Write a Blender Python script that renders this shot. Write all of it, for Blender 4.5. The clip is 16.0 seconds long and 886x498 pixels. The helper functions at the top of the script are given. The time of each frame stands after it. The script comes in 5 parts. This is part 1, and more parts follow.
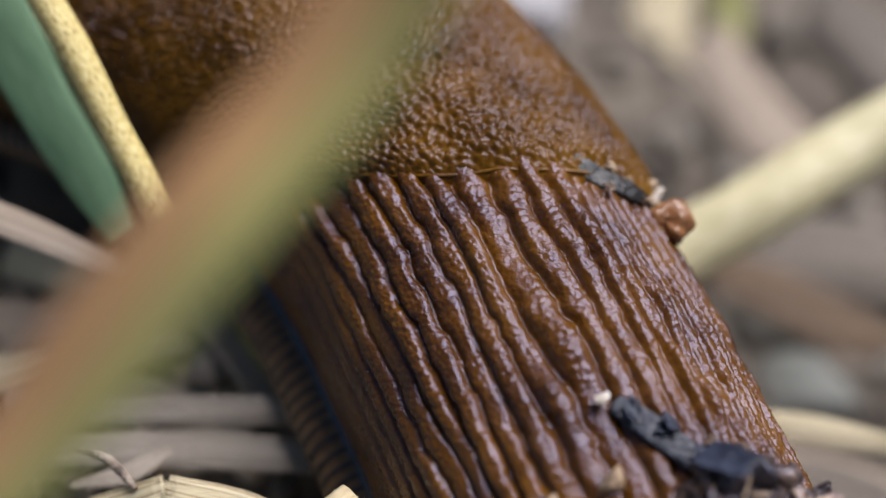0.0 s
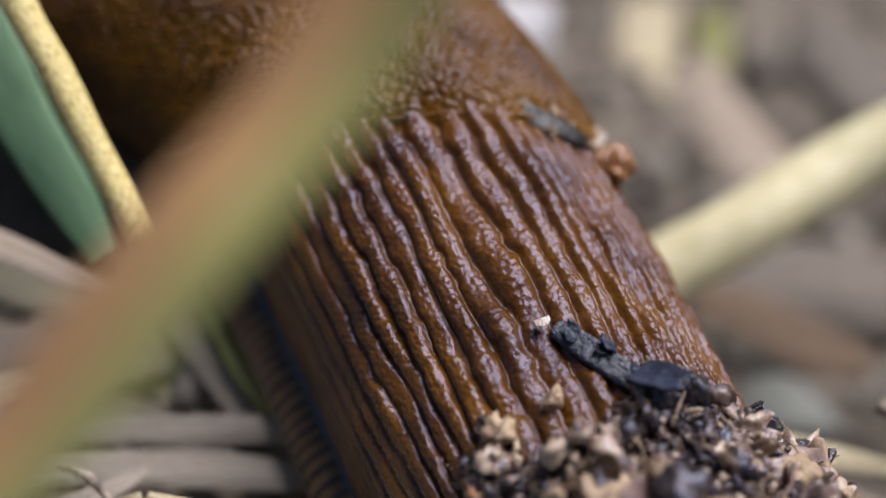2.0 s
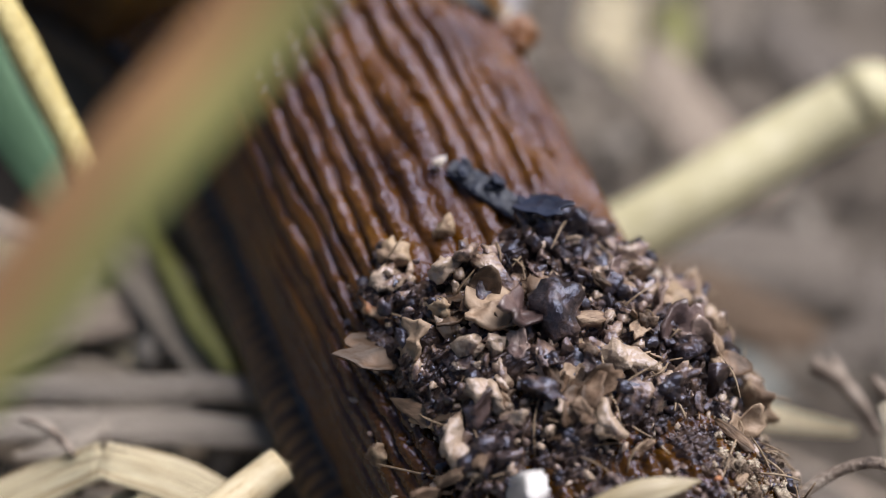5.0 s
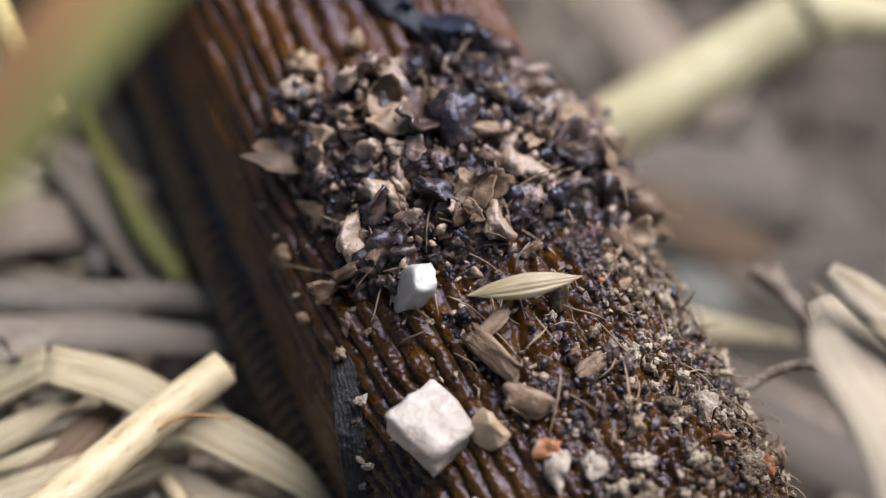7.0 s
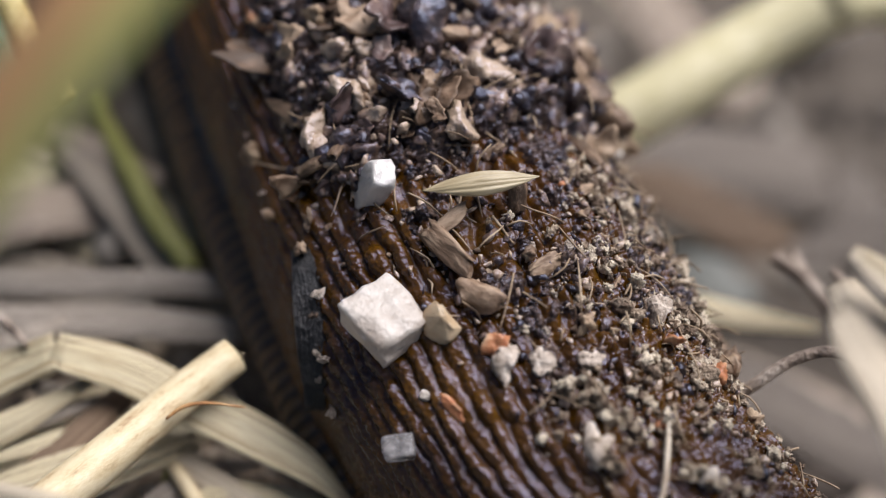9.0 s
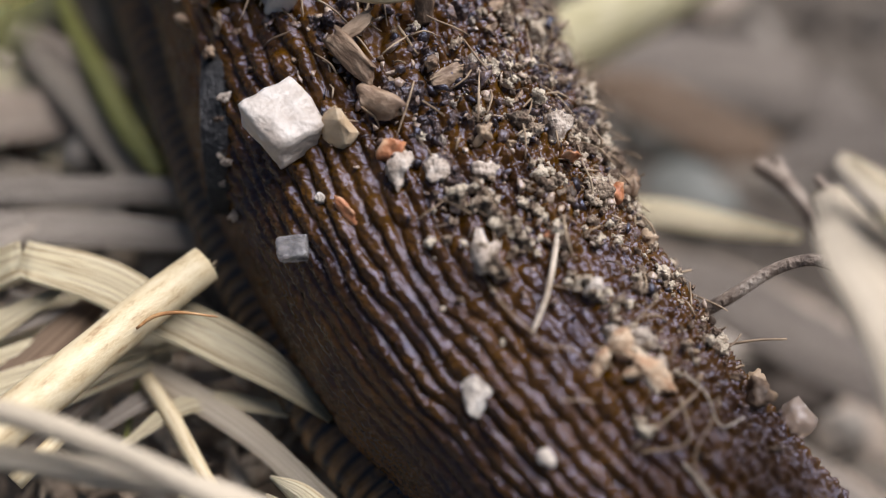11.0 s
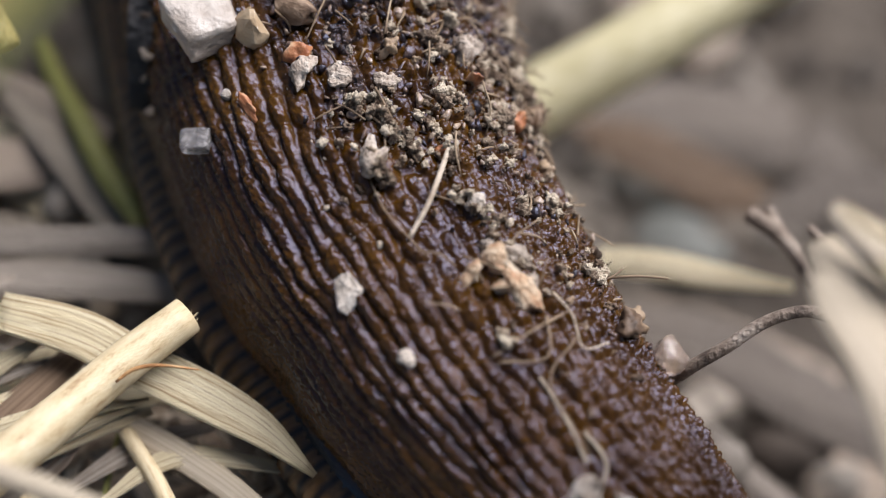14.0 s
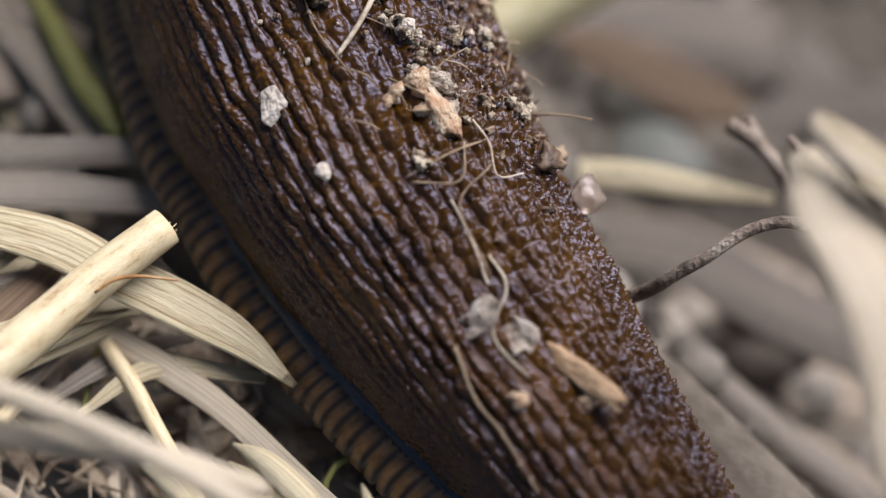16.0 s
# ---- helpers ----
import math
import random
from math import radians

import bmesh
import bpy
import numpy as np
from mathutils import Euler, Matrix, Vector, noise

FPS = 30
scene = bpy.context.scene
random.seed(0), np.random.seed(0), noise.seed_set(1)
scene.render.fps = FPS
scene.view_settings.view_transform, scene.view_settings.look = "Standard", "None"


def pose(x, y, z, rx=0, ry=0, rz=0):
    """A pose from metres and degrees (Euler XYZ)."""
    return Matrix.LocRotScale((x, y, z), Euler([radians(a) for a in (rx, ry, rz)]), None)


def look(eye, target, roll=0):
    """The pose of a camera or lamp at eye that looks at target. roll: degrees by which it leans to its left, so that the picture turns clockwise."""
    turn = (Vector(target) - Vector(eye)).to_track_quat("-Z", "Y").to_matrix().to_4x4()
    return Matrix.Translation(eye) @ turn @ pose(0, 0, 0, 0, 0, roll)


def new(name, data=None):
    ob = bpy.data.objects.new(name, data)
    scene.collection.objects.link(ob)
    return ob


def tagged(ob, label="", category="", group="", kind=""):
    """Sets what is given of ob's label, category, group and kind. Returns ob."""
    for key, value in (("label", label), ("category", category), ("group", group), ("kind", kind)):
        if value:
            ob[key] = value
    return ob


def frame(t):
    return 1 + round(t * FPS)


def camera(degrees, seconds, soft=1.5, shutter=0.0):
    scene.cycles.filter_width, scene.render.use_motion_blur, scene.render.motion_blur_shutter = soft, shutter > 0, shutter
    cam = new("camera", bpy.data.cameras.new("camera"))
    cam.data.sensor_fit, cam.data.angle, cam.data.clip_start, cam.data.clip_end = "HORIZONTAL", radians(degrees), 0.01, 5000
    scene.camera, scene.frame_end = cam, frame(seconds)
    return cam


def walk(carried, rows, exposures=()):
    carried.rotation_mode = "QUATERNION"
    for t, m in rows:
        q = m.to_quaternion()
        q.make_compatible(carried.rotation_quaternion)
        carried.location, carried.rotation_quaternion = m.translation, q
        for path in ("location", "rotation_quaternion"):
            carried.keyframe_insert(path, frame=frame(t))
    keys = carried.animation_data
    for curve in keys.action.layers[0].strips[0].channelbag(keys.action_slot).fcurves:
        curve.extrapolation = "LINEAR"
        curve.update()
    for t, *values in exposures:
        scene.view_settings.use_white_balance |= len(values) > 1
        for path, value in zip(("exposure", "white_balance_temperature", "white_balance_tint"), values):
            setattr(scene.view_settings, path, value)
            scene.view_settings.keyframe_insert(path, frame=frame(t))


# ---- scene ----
MM = 0.001  # plan figures below are in millimetres
rng = np.random.default_rng(7)

cam = camera(30.0, 16.0, soft=1.1)
cam.data.dof.use_dof = True
cam.data.dof.focus_distance = 0.0788
cam.data.dof.aperture_fstop = 15.5
CAMERA_ROWS = [
    (0, (-3.31, -33.83, 81.90), (-5.75, 5.77, 11.05), -3.15),
    (0.5, (-3.02, -34.19, 81.97), (-6.46, 6.05, 11.52), -4.35),
    (1, (-2.73, -34.57, 82.02), (-5.43, 5.20, 11.28), -3.47),
    (1.5, (-2.43, -34.93, 82.09), (-5.03, 6.01, 12.01), -3.24),
    (2, (-2.13, -35.29, 82.16), (-4.53, 6.06, 12.32), -2.97),
    (2.5, (-1.68, -35.81, 82.15), (-4.17, 5.88, 12.51), -3.05),
    (3, (-1.24, -36.32, 82.15), (-3.82, 6.69, 13.32), -3.08),
    (3.5, (-0.78, -36.84, 82.14), (-3.24, 5.06, 12.63), -3.00),
    (3.7, (-0.57, -37.07, 82.12), (-1.40, 4.62, 12.45), -1.03),
    (5.8, (1.47, -40.59, 84.41), (-1.61, 1.35, 15.41), -3.76),
    (6, (1.68, -40.69, 84.13), (-1.19, 0.06, 14.43), -3.59),
    (6.5, (2.19, -41.10, 83.77), (0.67, -1.57, 13.32), -1.96),
    (7, (2.68, -41.50, 83.42), (1.32, -2.18, 12.84), -1.76),
    (7.5, (2.88, -41.57, 83.13), (-0.83, 1.05, 14.58), -4.46),
    (8, (3.14, -41.74, 82.78), (-0.02, -2.70, 12.10), -4.12),
    (8.2, (3.17, -41.75, 82.77), (0.54, -2.81, 12.02), -3.45),
    (10.3, (3.28, -40.20, 79.49), (0.72, 0.01, 8.42), -3.25),
    (10.5, (3.28, -40.25, 79.55), (1.01, -1.52, 7.53), -3.00),
    (11, (3.30, -40.48, 80.03), (1.72, -4.52, 5.92), -2.23),
    (11.5, (3.31, -40.73, 80.45), (1.42, -1.32, 7.66), -2.44),
    (12, (3.31, -40.02, 79.07), (1.98, -1.20, 5.61), -1.75),
    (12.5, (3.32, -39.89, 78.81), (1.03, -1.05, 5.27), -3.00),
    (13, (3.33, -39.77, 78.61), (0.56, -1.87, 4.59), -3.72),
    (13.5, (3.33, -39.70, 78.53), (0.54, -3.13, 3.96), -3.88),
    (14, (3.30, -39.77, 78.60), (2.34, -1.35, 5.26), -1.27),
    (14.5, (3.29, -39.62, 78.30), (3.07, -3.33, 5.22), -0.30),
    (15, (3.28, -39.77, 78.60), (2.35, -3.65, 6.33), -1.30),
    (15.5, (3.27, -39.76, 78.52), (1.82, -4.92, 5.63), -2.12),
    (16, (3.29, -39.74, 78.44), (3.36, -6.12, 4.96), 0.12),
]
walk(cam, [(t, look(Vector(e) * MM, Vector(g) * MM, roll)) for t, e, g, roll in CAMERA_ROWS],
     exposures=((0, 0.42, 6650, 10), (16, 0.42, 6650, 10)))

# ---- light: bright overcast sky ----
world = bpy.data.worlds.new("sky")
scene.world = world
world.use_nodes = True
wn = world.node_tree.nodes
sky = wn.new("ShaderNodeTexSky")
sky.sky_type = "NISHITA"
sky.sun_disc = False
sky.sun_elevation = radians(51)
sky.sun_rotation = radians(46)
world.node_tree.links.new(sky.outputs[0], wn["Background"].inputs[0])
wn["Background"].inputs[1].default_value = 0.047
sun = new("sun", bpy.data.lights.new("sun", "SUN"))
sun.data.energy = 4.5
sun.data.angle = radians(48)
sun.data.color = (0.94, 0.935, 1.0)
sun.matrix_world = look((0.47, 0.45, 0.81), (0, 0, 0))


# ---- materials ----
def material(name, colors, scale=400.0, stretch=(1, 1, 1), rough=0.6, bump=0.2, fine=2500.0, coat=0.0,
             coat_rough=0.1, spec=0.5, space="Object", island=0.0, translucent=0.0, per_object=0.0):
    """Noise-mixed colours at two scales, fine relief, optional wet coat."""
    m = bpy.data.materials.new(name)
    m.use_nodes = True
    nt = m.node_tree
    nd, ln = nt.nodes, nt.links
    b = nd["Principled BSDF"]
    co = nd.new("ShaderNodeTexCoord")
    mp = nd.new("ShaderNodeMapping")
    mp.inputs["Scale"].default_value = stretch
    ln.new(co.outputs[space], mp.inputs[0])
    n1 = nd.new("ShaderNodeTexNoise")
    n1.inputs["Scale"].default_value = scale
    n1.inputs["Detail"].default_value = 5
    ln.new(mp.outputs[0], n1.inputs["Vector"])
    n2 = nd.new("ShaderNodeTexNoise")
    n2.inputs["Scale"].default_value = fine
    n2.inputs["Detail"].default_value = 8
    ln.new(mp.outputs[0], n2.inputs["Vector"])
    mix = nd.new("ShaderNodeMath")
    mix.operation = "MULTIPLY_ADD"
    ln.new(n2.outputs[0], mix.inputs[0])
    mix.inputs[1].default_value = 0.35
    ln.new(n1.outputs[0], mix.inputs[2])
    last = mix.outputs[0]
    if island or per_object:
        src = nd.new("ShaderNodeNewGeometry") if island else nd.new("ShaderNodeObjectInfo")
        add = nd.new("ShaderNodeMath")
        add.operation = "MULTIPLY_ADD"
        ln.new(src.outputs["Random Per Island" if island else "Random"], add.inputs[0])
        add.inputs[1].default_value = island or per_object
        ln.new(last, add.inputs[2])
        sh = nd.new("ShaderNodeMath")
        sh.operation = "SUBTRACT"
        ln.new(add.outputs[0], sh.inputs[0])
        sh.inputs[1].default_value = (island or per_object) / 2
        last = sh.outputs[0]
    ramp = nd.new("ShaderNodeValToRGB")
    el = ramp.color_ramp.elements
    k = len(colors)
    while len(el) < k:
        el.new(0.5)
    for i, c in enumerate(colors):
        el[i].position = 0.45 + 0.45 * i / max(1, k - 1)
        el[i].color = (*c, 1)
    ln.new(last, ramp.inputs[0])
    ln.new(ramp.outputs[0], b.inputs["Base Color"])
    b.inputs["Roughness"].default_value = rough
    b.inputs["Specular IOR Level"].default_value = spec
    b.inputs["Coat Weight"].default_value = coat
    b.inputs["Coat Roughness"].default_value = coat_rough
    if translucent:
        b.inputs["Transmission Weight"].default_value = translucent
    if bump:
        bp = nd.new("ShaderNodeBump")
        bp.inputs["Strength"].default_value = bump
        bp.inputs["Distance"].default_value = 0.0003
        ln.new(n2.outputs[0], bp.inputs["Height"])
        ln.new(bp.outputs[0], b.inputs["Normal"])
    return m


def skin(name, front, rear, rough, bump, fine, film_bump=0.28, wet=0.75, spec=0.9):
    """Wet skin: pigment paler in front, dark behind, under a thin rippled film of slime."""
    m = material(name, front, 260, rough=rough, bump=bump, fine=fine, coat=wet, coat_rough=0.13, spec=spec)
    nt = m.node_tree
    nd, ln = nt.nodes, nt.links
    b = nd["Principled BSDF"]
    ramp = b.inputs["Base Color"].links[0].from_node
    back = nd.new("ShaderNodeValToRGB")
    for i, c in enumerate(rear):
        el = back.color_ramp.elements[i] if i < 2 else back.color_ramp.elements.new(0.5)
        el.position = 0.45 + 0.45 * i / (len(rear) - 1)
        el.color = (*c, 1)
    ln.new(ramp.inputs[0].links[0].from_socket, back.inputs[0])
    co = nd.new("ShaderNodeTexCoord")
    sep = nd.new("ShaderNodeSeparateXYZ")
    ln.new(co.outputs["Object"], sep.inputs[0])
    rng_ = nd.new("ShaderNodeMapRange")
    ln.new(sep.outputs[1], rng_.inputs[0])
    rng_.inputs[1].default_value, rng_.inputs[2].default_value = 0.015, -0.007
    mx = nd.new("ShaderNodeMix")
    mx.data_type = "RGBA"
    ln.new(rng_.outputs[0], mx.inputs["Factor"])
    ln.new(ramp.outputs[0], mx.inputs[6])
    ln.new(back.outputs[0], mx.inputs[7])
    ln.new(mx.outputs[2], b.inputs["Base Color"])
    # lavender tint paints the sky's colour into the highlights; slime itself is clear
    b.inputs["Specular Tint"].default_value = (0.6, 0.63, 1.0, 1)
    film = nd.new("ShaderNodeTexNoise")
    film.inputs["Scale"].default_value = 1500
    film.inputs["Detail"].default_value = 2
    ln.new(co.outputs["Object"], film.inputs["Vector"])
    bp = nd.new("ShaderNodeBump")
    bp.inputs["Strength"].default_value = film_bump
    bp.inputs["Distance"].default_value = 0.0003
    ln.new(film.outputs[0], bp.inputs["Height"])
    ln.new(bp.outputs[0], b.inputs["Coat Normal"])
    return m


def leafy(m, share):
    """Lets part of the light through a thin leaf."""
    nt = m.node_tree
    b = nt.nodes["Principled BSDF"]
    tr = nt.nodes.new("ShaderNodeBsdfTranslucent")
    mx = nt.nodes.new("ShaderNodeMixShader")
    mx.inputs[0].default_value = share
    nt.links.new(b.inputs["Base Color"].links[0].from_socket, tr.inputs[0])
    nt.links.new(b.outputs[0], mx.inputs[1])
    nt.links.new(tr.outputs[0], mx.inputs[2])
    nt.links.new(mx.outputs[0], nt.nodes["Material Output"].inputs[0])


SKIN = skin("slug_skin", [(0.042, 0.0138, 0.0004), (0.096, 0.0345, 0.0005), (0.145, 0.0565, 0.001)],
            [(0.026, 0.01, 0.0004), (0.06, 0.0245, 0.0006), (0.102, 0.043, 0.0014)], 0.25, 0.34, 4200, 0.14, 0.18, 0.47)
MANTLE = skin("mantle_skin", [(0.045, 0.0175, 0.0006), (0.098, 0.041, 0.0008), (0.145, 0.064, 0.002)],
              [(0.045, 0.0175, 0.0006), (0.098, 0.041, 0.0008), (0.145, 0.064, 0.002)], 0.3, 0.25, 2600, 0.12, 0.16, 0.2)
FRINGE = material("fringe_skin", [(0.05, 0.025, 0.009), (0.125, 0.064, 0.022), (0.185, 0.1, 0.038)], 900, rough=0.4,
                  bump=0.3, coat=0.45, coat_rough=0.15, spec=0.3)
# blue-black skin; base and tints also hold the sky's blue sheen as colour
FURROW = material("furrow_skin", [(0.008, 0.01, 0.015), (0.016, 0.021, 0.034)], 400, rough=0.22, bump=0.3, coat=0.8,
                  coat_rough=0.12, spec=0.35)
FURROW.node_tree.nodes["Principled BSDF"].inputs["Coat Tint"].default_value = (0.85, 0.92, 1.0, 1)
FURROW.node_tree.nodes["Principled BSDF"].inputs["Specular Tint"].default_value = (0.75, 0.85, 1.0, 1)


def banded(m, dark):
    """Dark lines of pigment across the foot fringe, one to each block."""
    nt = m.node_tree
    nd, ln = nt.nodes, nt.links
    b = nd["Principled BSDF"]
    uv = nd.new("ShaderNodeTexCoord")
    sep = nd.new("ShaderNodeSeparateXYZ")
    ln.new(uv.outputs["UV"], sep.inputs[0])
    wave = nd.new("ShaderNodeMath")
    wave.operation = "PINGPONG"
    ln.new(sep.outputs[0], wave.inputs[0])
    wave.inputs[1].default_value = 0.5
    ramp = nd.new("ShaderNodeValToRGB")
    ramp.color_ramp.elements[0].position, ramp.color_ramp.elements[1].position = 0.06, 0.3
    ln.new(wave.outputs[0], ramp.inputs[0])
    mx = nd.new("ShaderNodeMix")
    mx.data_type = "RGBA"
    ln.new(ramp.outputs[0], mx.inputs["Factor"])
    mx.inputs[6].default_value = (*dark, 1)
    ln.new(b.inputs["Base Color"].links[0].from_socket, mx.inputs[7])
    ln.new(mx.outputs[2], b.inputs["Base Color"])


banded(FRINGE, (0.012, 0.008, 0.006))
SOIL = material("dry_soil", [(0.042, 0.031, 0.022), (0.11, 0.087, 0.066), (0.225, 0.188, 0.148)], 60, rough=0.9, bump=0.8,
                fine=700)
CRUMB = material("soil_crumb", [(0.024, 0.015, 0.012), (0.06, 0.037, 0.028), (0.13, 0.083, 0.062), (0.25, 0.165, 0.115), (0.46, 0.34, 0.24)], 900, rough=0.32,
                 bump=0.8, island=0.75, coat=0.3, coat_rough=0.22, spec=0.85)
MATRIX = material("felted_soil", [(0.02, 0.012, 0.008), (0.06, 0.036, 0.024), (0.17, 0.11, 0.076)], 900, rough=0.32, bump=1.0,
                  fine=3200, coat=0.2, coat_rough=0.15, spec=0.75)
# wet soil: blue of the sky's sheen put in as a specular tint
for wet_ in (MATRIX, CRUMB):
    wet_.node_tree.nodes["Principled BSDF"].inputs["Specular Tint"].default_value = (0.58, 0.68, 1.0, 1)
WOOD = material("rotted_wood", [(0.06, 0.034, 0.018), (0.165, 0.1, 0.06), (0.36, 0.25, 0.165)], 1500, (1, 1, 1), rough=0.6, bump=0.8, fine=3000, per_object=0.6)
GRAIN = material("mineral_grain", [(0.05, 0.03, 0.018), (0.16, 0.1, 0.062), (0.4, 0.285, 0.18)], 600, rough=0.6,
                 bump=0.5, per_object=0.5)
WHITE = material("pale_grit", [(0.4, 0.32, 0.25), (0.68, 0.59, 0.5), (0.8, 0.74, 0.67)], 900, rough=0.6, bump=1.0, fine=6000)
CUBE = material("cream_grit", [(0.44, 0.35, 0.28), (0.68, 0.6, 0.52), (0.82, 0.77, 0.72)], 700, rough=0.35, bump=1.0, fine=5000, translucent=0.25)
CRUST = material("dry_caked_earth", [(0.22, 0.16, 0.12), (0.54, 0.44, 0.355), (0.76, 0.67, 0.58)], 2200, rough=0.8, bump=1.0, fine=8000)
ORANGE = material("orange_grit", [(0.26, 0.075, 0.028), (0.46, 0.19, 0.085), (0.66, 0.45, 0.28)], 900, rough=0.45, bump=0.5)
QUARTZ = material("clear_quartz", [(0.7, 0.64, 0.58), (0.84, 0.8, 0.77)], 700, rough=0.12, bump=0.7, translucent=0.3)
AMBER = material("amber_grit", [(0.1, 0.038, 0.014), (0.24, 0.1, 0.036), (0.42, 0.22, 0.1)], 800, rough=0.3, bump=0.6, fine=4000, coat=0.3)
PEACH = material("peach_crumb", [(0.4, 0.16, 0.07), (0.64, 0.45, 0.29), (0.78, 0.68, 0.54)], 1100, rough=0.75, bump=1.0, fine=7000)
CLEAR = material("clear_grey_quartz", [(0.36, 0.33, 0.32), (0.72, 0.68, 0.66)], 900, rough=0.25, bump=1.0, fine=4000, translucent=0.65)
ROSE = material("rose_quartz", [(0.66, 0.52, 0.43), (0.84, 0.72, 0.63)], 700, rough=0.15, bump=0.8, translucent=0.75)
HONEY = material("honey_quartz", [(0.62, 0.42, 0.24), (0.8, 0.64, 0.44)], 700, rough=0.18, bump=0.5, translucent=0.35)
BLACKLEAF = material("blue_black_leaf", [(0.006, 0.008, 0.017), (0.012, 0.016, 0.034), (0.035, 0.042, 0.07)], 500, rough=0.38, bump=1.0, spec=0.5)
BARK = material("dark_bark", [(0.006, 0.006, 0.007), (0.014, 0.013, 0.014), (0.075, 0.068, 0.066)], 1100, rough=0.5, bump=1.0, coat=0.15, coat_rough=0.25)
SPLIT = material("orange_split_fibre", [(0.22, 0.09, 0.03), (0.42, 0.2, 0.07), (0.55, 0.33, 0.15)], 700, rough=0.6, bump=0.4)
PALE_ROOT = material("pale_root_fibre", [(0.3, 0.22, 0.15), (0.5, 0.41, 0.31), (0.62, 0.53, 0.42)], 500, rough=0.65, bump=0.4)
ROOT = material("root_fibre", [(0.1, 0.06, 0.035), (0.26, 0.18, 0.11), (0.4, 0.3, 0.2)], 500, rough=0.7, bump=0.4)
STRAW = material("yellow_straw", [(0.42, 0.28, 0.15), (0.66, 0.52, 0.31), (0.73, 0.6, 0.38), (0.78, 0.66, 0.45)], 4, (3, 1.4, 1), rough=0.5,
                 bump=0.2, fine=25, space="UV")
YELLOW = material("speckled_yellow_stalk", [(0.12, 0.07, 0.03), (0.5, 0.37, 0.12), (0.66, 0.54, 0.22), (0.74, 0.64, 0.34)], 9, (4, 2.5, 1), rough=0.45,
                  bump=0.3, fine=60, space="UV")
PALE = material("pale_dry_leaf", [(0.4, 0.27, 0.13), (0.82, 0.71, 0.47), (0.9, 0.82, 0.62)], 3, (4, 0.18, 1), rough=0.5,
                bump=0.6, fine=18, space="UV")
GREY = material("grey_dead_leaf", [(0.17, 0.135, 0.105), (0.45, 0.38, 0.31), (0.66, 0.575, 0.48)], 3, (4, 0.18, 1), rough=0.7,
                bump=0.6, fine=18, space="UV")
PINK = material("pinkish_dry_leaf", [(0.25, 0.18, 0.135), (0.48, 0.38, 0.29), (0.62, 0.53, 0.44)], 3, (4, 0.18, 1), rough=0.6,
                bump=0.6, fine=18, space="UV")
GREEN = material("green_grass", [(0.1, 0.2, 0.1), (0.16, 0.29, 0.15), (0.24, 0.38, 0.22)], 8, (5, 0.5, 1), rough=0.45,
                 bump=0.3, fine=60, space="UV")
OLIVE = material("olive_stalk", [(0.16, 0.16, 0.04), (0.3, 0.29, 0.08), (0.42, 0.4, 0.14)], 8, (5, 1, 1), rough=0.45,
                 bump=0.2, fine=60, space="UV")
STEM = material("cream_stem", [(0.48, 0.42, 0.22), (0.61, 0.54, 0.32), (0.68, 0.61, 0.41)], 6, (3, 1, 1), rough=0.5,
                bump=0.2, fine=60, space="UV")
LITTER = material("litter", [(0.06, 0.047, 0.036), (0.14, 0.117, 0.095), (0.23, 0.197, 0.162)], 60, rough=0.8, bump=0.4,
                  island=0.7, fine=700)
STONE = material("grey_stone", [(0.11, 0.115, 0.1), (0.17, 0.172, 0.15), (0.24, 0.235, 0.21)], 90, rough=0.8, bump=0.4,
                 fine=900)
LAVENDER = material("lavender_stone", [(0.3, 0.28, 0.29), (0.42, 0.4, 0.41), (0.5, 0.48, 0.48)], 90, rough=0.8, bump=0.4, fine=900)
MOULD = material("brown_leaf_mould", [(0.13, 0.09, 0.058), (0.32, 0.235, 0.16), (0.48, 0.375, 0.265), (0.6, 0.49, 0.365)], 400, rough=0.75, bump=0.6,
                 fine=2500, island=0.5)
UMBER = material("umber_dead_leaf", [(0.11, 0.066, 0.038), (0.2, 0.13, 0.08), (0.29, 0.2, 0.13)], 3, (4, 0.18, 1), rough=0.7, bump=0.5, fine=18, space="UV")
DULL = material("dull_dead_leaf", [(0.065, 0.05, 0.038), (0.155, 0.125, 0.1), (0.27, 0.225, 0.18)], 3, (4, 0.18, 1), rough=0.7, bump=0.5, fine=18, space="UV")
FRAY = material("frayed_beige_leaf", [(0.34, 0.26, 0.17), (0.56, 0.465, 0.34), (0.68, 0.59, 0.46)], 3, (4, 0.18, 1), rough=0.6, bump=0.5, fine=18, space="UV")
TWIG = material("dead_twig", [(0.09, 0.065, 0.05), (0.25, 0.19, 0.145), (0.45, 0.37, 0.3)], 900, rough=0.8, bump=0.8, fine=4000)
# dark earth, also the stand-in colour for shaded gaps in the litter
DARK = material("dark_earth_and_gap", [(0.03, 0.022, 0.016), (0.06, 0.045, 0.034), (0.11, 0.085, 0.066)], 90, rough=0.9, bump=0.6, fine=900)
BUFF = material("dull_buff_leaf", [(0.19, 0.145, 0.1), (0.33, 0.27, 0.205), (0.43, 0.36, 0.28)], 3, (4, 0.3, 1), rough=0.7, bump=0.5, fine=18, space="UV")


